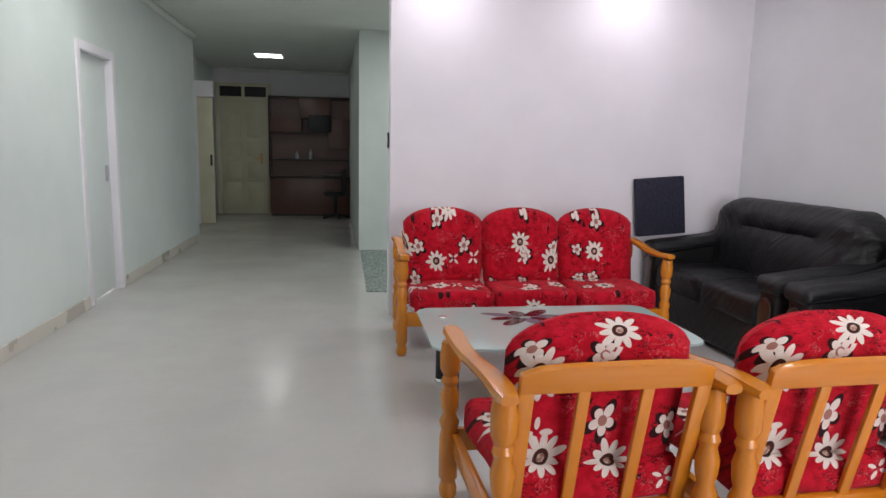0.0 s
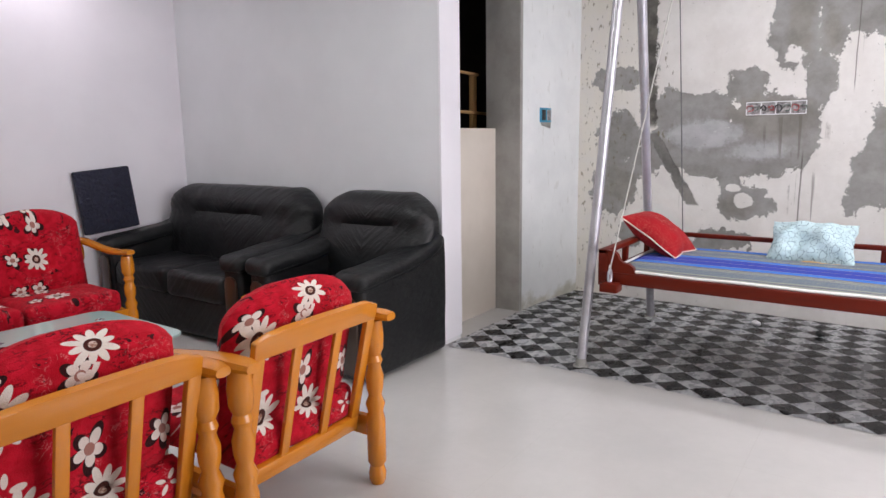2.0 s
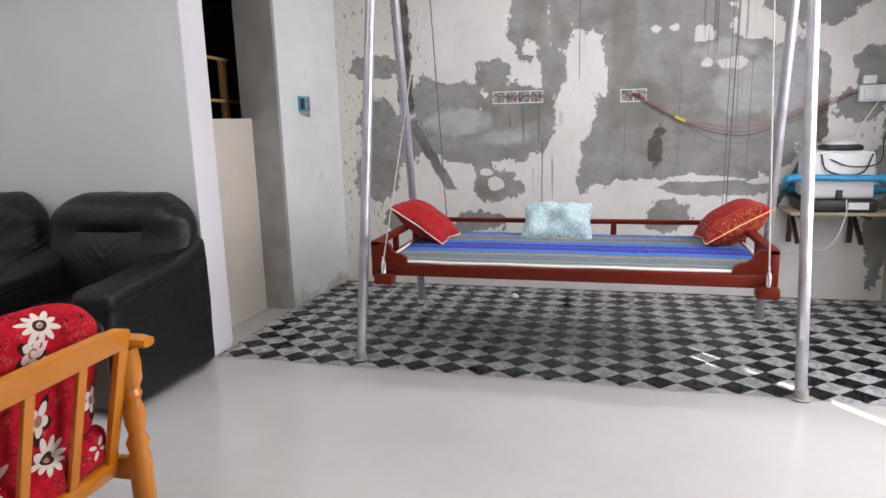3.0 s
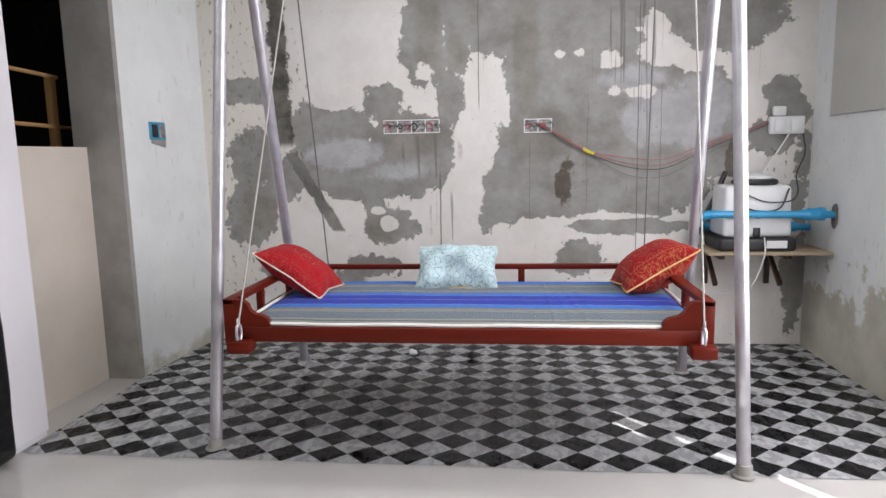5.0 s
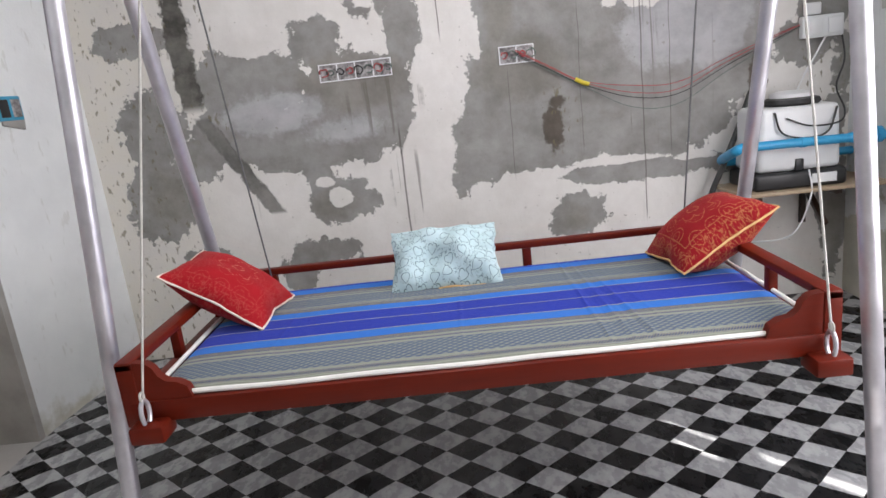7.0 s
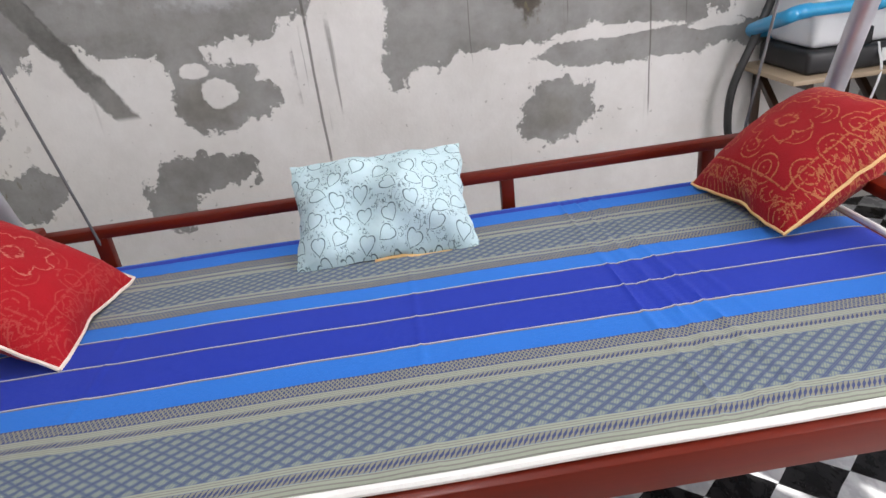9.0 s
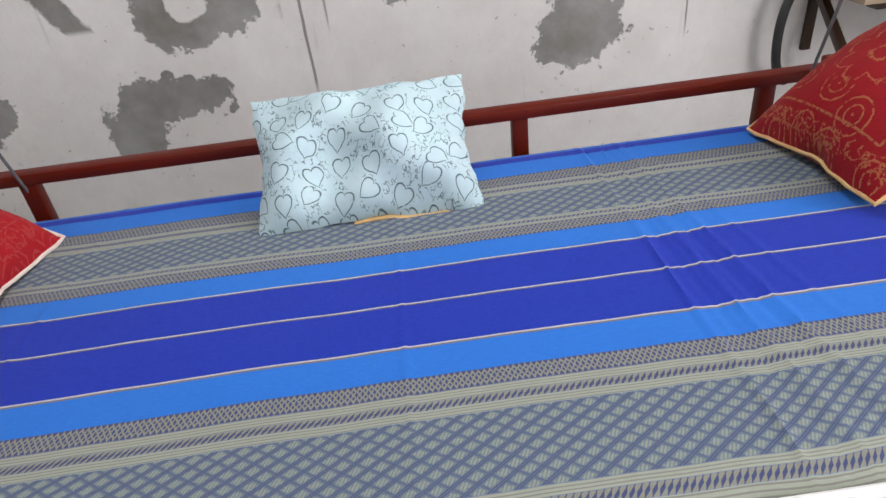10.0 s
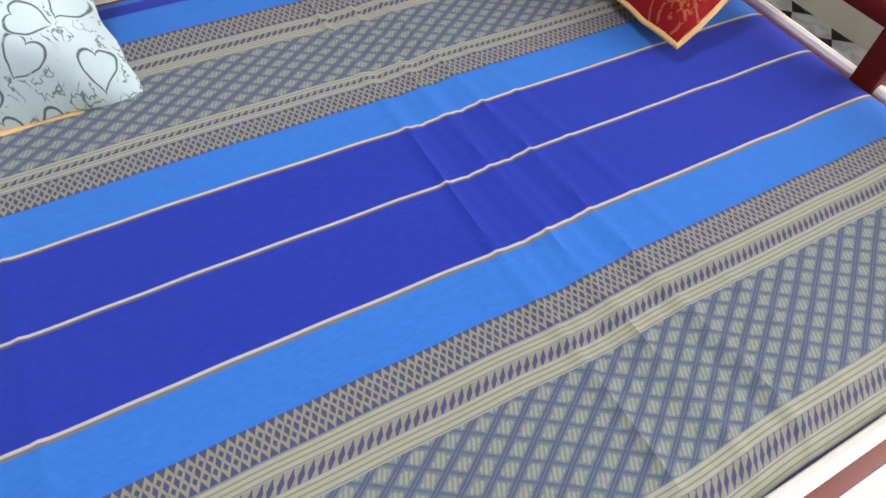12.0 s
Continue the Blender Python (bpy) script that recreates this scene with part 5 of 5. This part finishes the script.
bundle = thing("wire_bundle", "red and grey wires sagging along the bare wall, taped yellow", "wires")
for dz, sag, mat_ in ((0.0, 0.0, cable_red), (-0.012, 0.012, cable_black), (-0.02, 0.055, cable_green), (0.006, -0.03, cable_red)):
    line = bend([(WX - 0.012, -1.03, 1.50 + dz), (WX - 0.02, -1.20, 1.40 + dz), (WX - 0.02, -1.37, 1.305 + dz), (WX - 0.025, -1.62, 1.225 + dz - sag), (WX - 0.025, -1.86, 1.215 + dz - sag), (WX - 0.02, -2.12, 1.325 + dz - sag * 0.5), (WX - 0.015, -2.42, 1.44 + dz), (WX - 0.02, -2.53, 1.475)], 8)
    part("wire", tube(line, 0.0019, 6), mat_, bundle)
part("tape", tube([(WX - 0.022, -1.33, 1.325), (WX - 0.022, -1.365, 1.305), (WX - 0.022, -1.40, 1.292)], 0.011, 8), tape_yellow, bundle, "yellow tape wrap")

# blue box on the white bay wall
meter = thing("switch_box", "blue open switch box set in the white wall", "switch box", (3.838, 1.343, 1.488), -5.8)
part("rim", box((-0.075, -0.012, -0.055), (0.075, 0.012, 0.055), 0.006), blue_box, meter)
for sx in (-0.036, 0.036):
    part("hole", box((sx - 0.027, -0.016, -0.040), (sx + 0.027, -0.011, 0.040), 0.003), wall_box_inside if sx > 0 else black_plastic, meter)
part("broken_plaster", slab([(-0.06, -0.075), (0.02, -0.09), (0.07, -0.10), (0.078, -0.05), (-0.06, -0.05)], 0.016, 0.003), concrete, meter, "broken grey plaster")

# shelf with the pump in the corner
shelf = thing("wall_shelf", "rough plywood shelf on timber brackets in the corner", "shelf")
part("board", box((3.98, -2.765, 0.664), (4.37, -2.05, 0.682), 0.003), shelf_wood, shelf)
for y in (-2.14, -2.53):
    arm = part("bracket", box((4.02, y - 0.016, 0.634), (4.365, y + 0.016, 0.664), 0.003), dark_trim, shelf)
    part("strut", moved(box((-0.014, -0.014, -0.14), (0.014, 0.014, 0.14), 0.003), pose(4.24, y, 0.545, 0, 50, 0)), dark_trim, arm)
    part("upright", box((4.35, y - 0.016, 0.42), (4.369, y + 0.016, 0.634), 0.002), dark_trim, arm)

pump = thing("water_pump", "white boxed water pump with a black base, on the shelf", "water pump", (4.18, -2.345, 0.683))
hood = box((-0.14, -0.205, 0.085), (0.14, 0.205, 0.40), 0.03, 4)
for v in hood.verts:
    v.co.y *= 1.0 - 0.06 * (v.co.z - 0.085) / 0.315
part("hood", hood, white_plastic, pump)
part("base", box((-0.16, -0.225, 0.0), (0.16, 0.225, 0.084), 0.018, 3), black_plastic, pump, "black plastic base")
part("label_plate", box((-0.1625, -0.17, 0.02), (-0.159, -0.05, 0.066), 0.001, 1), white_plastic, pump, "white label with no legible print")
part("socket", box((-0.150, -0.015, 0.085), (-0.132, 0.025, 0.145), 0.004), black_plastic, pump)
part("cap_ring", lathe([(0.125, 0.40), (0.135, 0.412), (0.128, 0.43), (0.10, 0.438)], (0.0, -0.02, 0), 28), black_plastic, pump, "black cap ring")
part("cap", lathe([(0.10, 0.436), (0.098, 0.455), (0.06, 0.468), (0.01, 0.470)], (0.0, -0.02, 0), 28), white_plastic, pump, "white screw cap")
handle = bend([(-0.145, 0.13, 0.38), (-0.165, 0.10, 0.28), (-0.165, -0.02, 0.245), (-0.165, -0.12, 0.27), (-0.145, -0.17, 0.38)], 8)
part("handle", tube(handle, 0.005, 6), cable_black, pump)

pipes = thing("water_pipes", "blue plastic water pipes with fat couplings, past the pump", "pipes")
upper = part("pipe", tube([(4.0, -2.07, 0.915), (4.0, -2.77, 0.906)], 0.022, 14), blue_pipe, pipes)
lower = part("pipe", tube([(4.325, -2.13, 0.806), (4.325, -2.765, 0.796)], 0.022, 14), blue_pipe, pipes)
part("elbow", tube(bend([(4.0, -2.09, 0.915), (4.0, -2.045, 0.912), (4.03, -2.02, 0.895), (4.30, -2.07, 0.822), (4.325, -2.10, 0.807), (4.325, -2.15, 0.806)], 6), 0.025, 12), blue_pipe, pipes)
for run, x, z, ys in ((upper, 4.0, 0.911, ((-2.335, 0.012, 0.025), (-2.645, 0.030, 0.036), (-2.69, 0.014, 0.040))), (lower, 4.325, 0.80, ((-2.19, 0.03, 0.028), (-2.63, 0.05, 0.033)))):
    for y, half, r in ys:
        part("coupling", tube([(x, y - half, z), (x, y + half, z)], r, 14), blue_pipe, run)
part("reducer", tube([(4.0, -2.55, 0.909), (4.0, -2.62, 0.908)], 0.023, 14, taper=0.036), blue_pipe, upper)
hole = [(0.036 * (1 + 0.35 * noise.noise(Vector((math.cos(a) * 2, math.sin(a) * 2, 5.0)))) * math.cos(a), 0.07 * (1 + 0.35 * noise.noise(Vector((math.cos(a) * 2, math.sin(a) * 2, 8.0)))) * math.sin(a)) for a in [2 * math.pi * k / 18 for k in range(18)]]
part("broken_plaster", moved(slab(hole, 0.010, 0.002), pose(4.0, -2.765, 0.90)), broken_grey, pipes, "rough grey mortar round the pipe")
hose = thing("black_hose", "black rubber hose hanging behind the bed end from the wall", "hose")
part("hose", tube(bend([(4.34, -2.24, 1.16), (4.31, -2.16, 0.98), (4.28, -2.07, 0.80), (4.27, -1.985, 0.60), (4.28, -1.99, 0.42), (4.30, -2.05, 0.33)], 8), 0.016, 10), cable_black, hose)

breaker = thing("junction_box", "white plastic junction box on the bare wall", "junction box", (WX, -2.60, 1.448))
part("case", box((-0.045, -0.105, -0.055), (0.0, 0.105, 0.055), 0.008, 3), white_plastic, breaker)
for cy in (-0.055, 0.045):
    part("cover", box((-0.056, cy - 0.035, -0.040), (-0.044, cy + 0.035, 0.040), 0.005), white_plastic, breaker)
part("terminal", box((-0.035, 0.005, 0.06), (0.0, 0.085, 0.12), 0.008, 3), white_plastic, breaker, "small white terminal block")
leads = thing("pump_leads", "thin grey and black leads from the junction box to the pump", "cables")
part("lead", tube(bend([(4.335, -2.62, 1.40), (4.33, -2.56, 1.30), (4.30, -2.47, 1.17), (4.24, -2.42, 1.10)], 8), 0.005, 6), white_plastic, leads)
part("lead", tube(bend([(4.335, -2.70, 1.40), (4.34, -2.72, 1.27), (4.30, -2.66, 1.14), (4.12, -2.60, 1.04), (4.02, -2.52, 0.99), (4.02, -2.38, 0.985), (4.03, -2.27, 1.03)], 8), 0.0045, 6), cable_black, leads)
part("lead", tube(bend([(4.03, -2.385, 0.77), (3.98, -2.37, 0.65), (4.02, -2.30, 0.45), (4.20, -2.16, 0.38), (4.33, -2.06, 0.34)], 8), 0.0045, 6), white_plastic, leads)

# timber seen through the dark opening
rack = thing("timber_rack", "raw timber posts and rungs standing in the dark store", "rack", (3.60, 1.85, 0))
part("post", box((-0.026, -0.02, 0), (0.026, 0.02, 1.82), 0.004), raw_wood, rack)
part("post", box((-0.62, -0.02, 0), (-0.57, 0.02, 1.82), 0.004), raw_wood, rack)
for z, x1 in ((1.805, 0.02), (1.51, 0.21), (0.9, 0.15), (0.3, 0.1)):
    part("rung", tube([(-0.62, -0.03, z + 0.02), (x1, -0.03, z)], 0.012, 8), raw_wood, rack)

# ---- corridor ----
door = thing("door_end", "cream panelled door, closed, at the corridor's end", "door", (-2.73, 12.15, 0))
tagged(door, kind="structure")
part("leaf", box((-0.43, -0.05, 0.01), (0.43, -0.01, 2.16), 0.004), cream_door, door)
for sx in (-0.2, 0.2):
    for z0, z1 in ((0.15, 0.62), (0.70, 1.02), (1.12, 1.38), (1.48, 1.95)):
        part("panel", box((sx - 0.14, -0.064, z0), (sx + 0.14, -0.048, z1), 0.012), cream_door, door)
for sx in (-1, 1):
    part("jamb", box((sx * 0.47 - 0.04, -0.07, 0), (sx * 0.47 + 0.04, 0.0, 2.5), 0.005), cream_door, door)
part("head", box((-0.43, -0.07, 2.165), (0.43, 0.0, 2.25), 0.004), cream_door, door)
part("head", box((-0.43, -0.07, 2.44), (0.43, 0.0, 2.50), 0.004), cream_door, door)
part("mullion", box((-0.025, -0.06, 2.25), (0.025, 0.0, 2.44), 0.003), cream_door, door)
for sx in (-0.23, 0.23):
    part("transom_pane", box((sx - 0.2, -0.02, 2.25), (sx + 0.2, -0.012, 2.44)), black_plastic, door, "dark transom glass")
lever = part("handle", box((0.30, -0.075, 0.98), (0.345, -0.05, 1.18), 0.006), piping_gold, door, "brass lever handle")
part("lever", tube([(0.32, -0.10, 1.09), (0.20, -0.10, 1.09)], 0.010, 8), piping_gold, lever)

cab = thing("wall_unit", "dark red-brown laminate wall unit with open shelves and a black screen", "wall unit", (-2.22, 12.15, 0))
part("back_board", box((0, -0.03, 0.02), (1.56, -0.005, 2.26)), brown_laminate, cab)
part("lower_front", box((0.0, -0.38, 0.04), (1.56, -0.03, 0.72), 0.004), brown_laminate, cab)
part("plinth", box((0.02, -0.36, 0.0), (1.54, -0.05, 0.04)), brown_dark, cab)
part("worktop", box((-0.01, -0.40, 0.72), (1.57, -0.03, 0.75), 0.004), brown_dark, cab)
for z in (1.06, 1.58):
    part("shelf", box((0.0, -0.28, z), (1.56, -0.03, z + 0.03), 0.003), brown_dark, cab)
for x0, x1, z0, z1 in ((0.55, 1.15, 1.87, 2.24), (0.0, 0.6, 1.61, 1.86), (1.10, 1.55, 1.30, 1.86)):
    part("cupboard_door", box((x0 + 0.004, -0.30, z0), (x1 - 0.004, -0.03, z1), 0.004), brown_laminate, cab)
part("top_board", box((0.0, -0.31, 2.24), (1.56, -0.03, 2.27), 0.003), brown_dark, cab)
part("side_board", box((-0.02, -0.31, 0.75), (0.0, -0.03, 2.27), 0.003), brown_dark, cab)
screen = thing("screen", "small black screen on the wall unit's shelf", "screen", (-1.28, 11.84, 1.61))
part("panel", box((-0.22, -0.02, 0.0), (0.22, 0.01, 0.32), 0.008), black_plastic, screen)
bottle_mat = mottled("pale_bottle", (0.35, 0.36, 0.34), (0.45, 0.46, 0.44), 20, 0.3)
for bx, bh in ((-1.72, 0.15), (-1.46, 0.20)):
    bottle = thing("bottle", "small bottle standing on the wall unit's shelf", "bottle", (bx, 11.92, 1.09), group="bottles on the wall unit")
    part("body", lathe([(0.03, 0), (0.035, 0.01), (0.035, bh * 0.65), (0.014, bh * 0.8), (0.014, bh)], (0, 0, 0), 12), bottle_mat, bottle)
dish = thing("plate_stack", "pale plates stacked on the wall unit's worktop", "plates", (-1.0, 11.9, 0.75))
part("stack", lathe([(0.06, 0), (0.18, 0.02), (0.22, 0.05), (0.20, 0.052), (0.05, 0.03)], (0, 0, 0), 20), bottle_mat, dish)
chair = thing("black_chair", "black swivel chair beside the wall unit, mostly hidden", "chair", (-0.98, 11.35, 0))
part("seat", soft_block((-0.2, -0.2, 0.42), (0.2, 0.2, 0.50), 0.03, 1, 0.004, 4), black_plastic, chair)
part("backrest", soft_block((0.12, -0.2, 0.5), (0.2, 0.2, 0.92), 0.03, 2, 0.004, 4), black_plastic, chair)
part("column", tube([(0, 0, 0.08), (0, 0, 0.42)], 0.03, 10), black_plastic, chair)
for k in range(5):
    a = 2 * math.pi * k / 5
    part("leg", tube([(0, 0, 0.09), (0.27 * math.cos(a), 0.27 * math.sin(a), 0.02)], 0.018, 8), black_plastic, chair)

side = thing("door_side", "white flush door in the corridor wall, closed", "door", (-2.82, 4.85, 0))
tagged(side, kind="structure")
part("leaf", box((-0.09, -0.34, 0.01), (-0.05, 0.34, 2.05), 0.004), paint_mint, side)
for sy in (-1, 1):
    part("jamb", box((-0.12, min(sy * 0.345, sy * 0.415), 0), (0.012, max(sy * 0.345, sy * 0.415), 2.10), 0.004), paint_white, side)
part("head", box((-0.12, -0.345, 2.03), (0.012, 0.345, 2.10), 0.004), paint_white, side)
part("handle", box((-0.05, 0.22, 0.98), (-0.03, 0.26, 1.12), 0.004), steel, side, "steel handle plate")

far = thing("door_far", "cream door ajar in the set-back corridor wall", "door", (-3.27, 10.4, 0))
tagged(far, kind="structure")
part("leaf", box((0.06, -0.02, 0.01), (0.30, 0.02, 2.10), 0.004), cream_door, far)
part("jamb", box((0.0, -0.06, 0), (0.06, 0.06, 2.36), 0.004), paint_white, far)
part("head", box((0.06, -0.05, 2.11), (0.32, 0.05, 2.36), 0.004), paint_white, far)
part("handle", box((0.25, -0.06, 0.98), (0.28, -0.02, 1.16), 0.006), black_plastic, far, "dark handle plate")
far_panel = structure("pilaster", box((-3.5, 8.35, 0), (-2.815, 8.41, TOP)), paint_mint, "edge of the nearer corridor wall", "wall")

mat_thing = tagged(part("dotted_mat", box((-0.60, 4.9, 0.0), (-0.30, 7.35, 0.008), 0.003, 1), mottled("green_dotted_mat", (0.03, 0.05, 0.045), (0.42, 0.48, 0.45), 45, 0.7, grain=45)), "green and white speckled runner at the side passage", "mat")
switch = thing("wall_switch", "small black switch plate at the wall's corner", "switch", (-0.45, 4.20, 1.38))
part("plate", box((-0.012, -0.045, -0.06), (0.0, 0.045, 0.06), 0.004), black_plastic, switch)
part("rocker", box((-0.017, -0.02, -0.03), (-0.011, 0.02, 0.03), 0.003), white_plastic, switch)

# ---- light fittings ----
glow = Nodes("lit_diffuser")
glow.put("Emission Color", (0.96, 1.0, 0.97))
glow.put("Emission Strength", 1.3)
# fittings made up for the fill lamps; the one at y 10 is real
for lx, ly, half in ((0.9, 1.2, 0.26), (-1.6, 1.2, 0.26), (3.1, -0.6, 0.12), (-2.0, 10.0, 0.20), (-1.9, 3.9, 0.36), (0.5, 5.9, 0.12)):
    fit_ob = thing("ceiling_or_fill_light", "square white flush ceiling light, unseen and added save the far corridor one", "ceiling light", (lx, ly, TOP), group="ceiling lights")
    part("frame", box((-half - 0.02, -half - 0.02, -0.03), (half + 0.02, half + 0.02, 0.0), 0.006), white_plastic, fit_ob)
    part("diffuser", box((-half, -half, -0.036), (half, half, -0.031), 0.002, 1), glow.mat, fit_ob, "glowing diffuser")
for lx in (-0.1, 1.4):
    fit_ob = thing("downlight", "small round recessed downlight", "downlight", (lx, 3.62, TOP), group="downlights")
    part("ring", lathe([(0.10, -0.012), (0.11, -0.006), (0.11, 0.0)], (0, 0, 0), 24), white_plastic, fit_ob)

# a bit of litter below the bed
for x, y in ((4.02, -0.21), (3.98, -0.60)):
    scrap = thing("crumpled_bag", "small crumpled pale plastic bag on the vinyl", "plastic bag", (x, y, 0.004), group="litter under the bed")
    lump = bmesh.new()
    bmesh.ops.create_icosphere(lump, subdivisions=3, radius=0.028)
    for v in lump.verts:
        v.co *= 1 + 0.5 * noise.noise(v.co * 40 + Vector((x * 9, 0, 0)))
        v.co.z = max(0.0, v.co.z * 0.8 + 0.018)
    part("bag", lump, white_plastic if y > -0.4 else black_plastic, scrap)

# ---- outside the added window ----
structure("ground", box((-40, -60, -0.5), (40, -4.4, -0.3)), mottled("dry_earth", (0.22, 0.19, 0.14), (0.32, 0.28, 0.20), 0.6, 0.95), "bare dry ground outside the window", "ground")
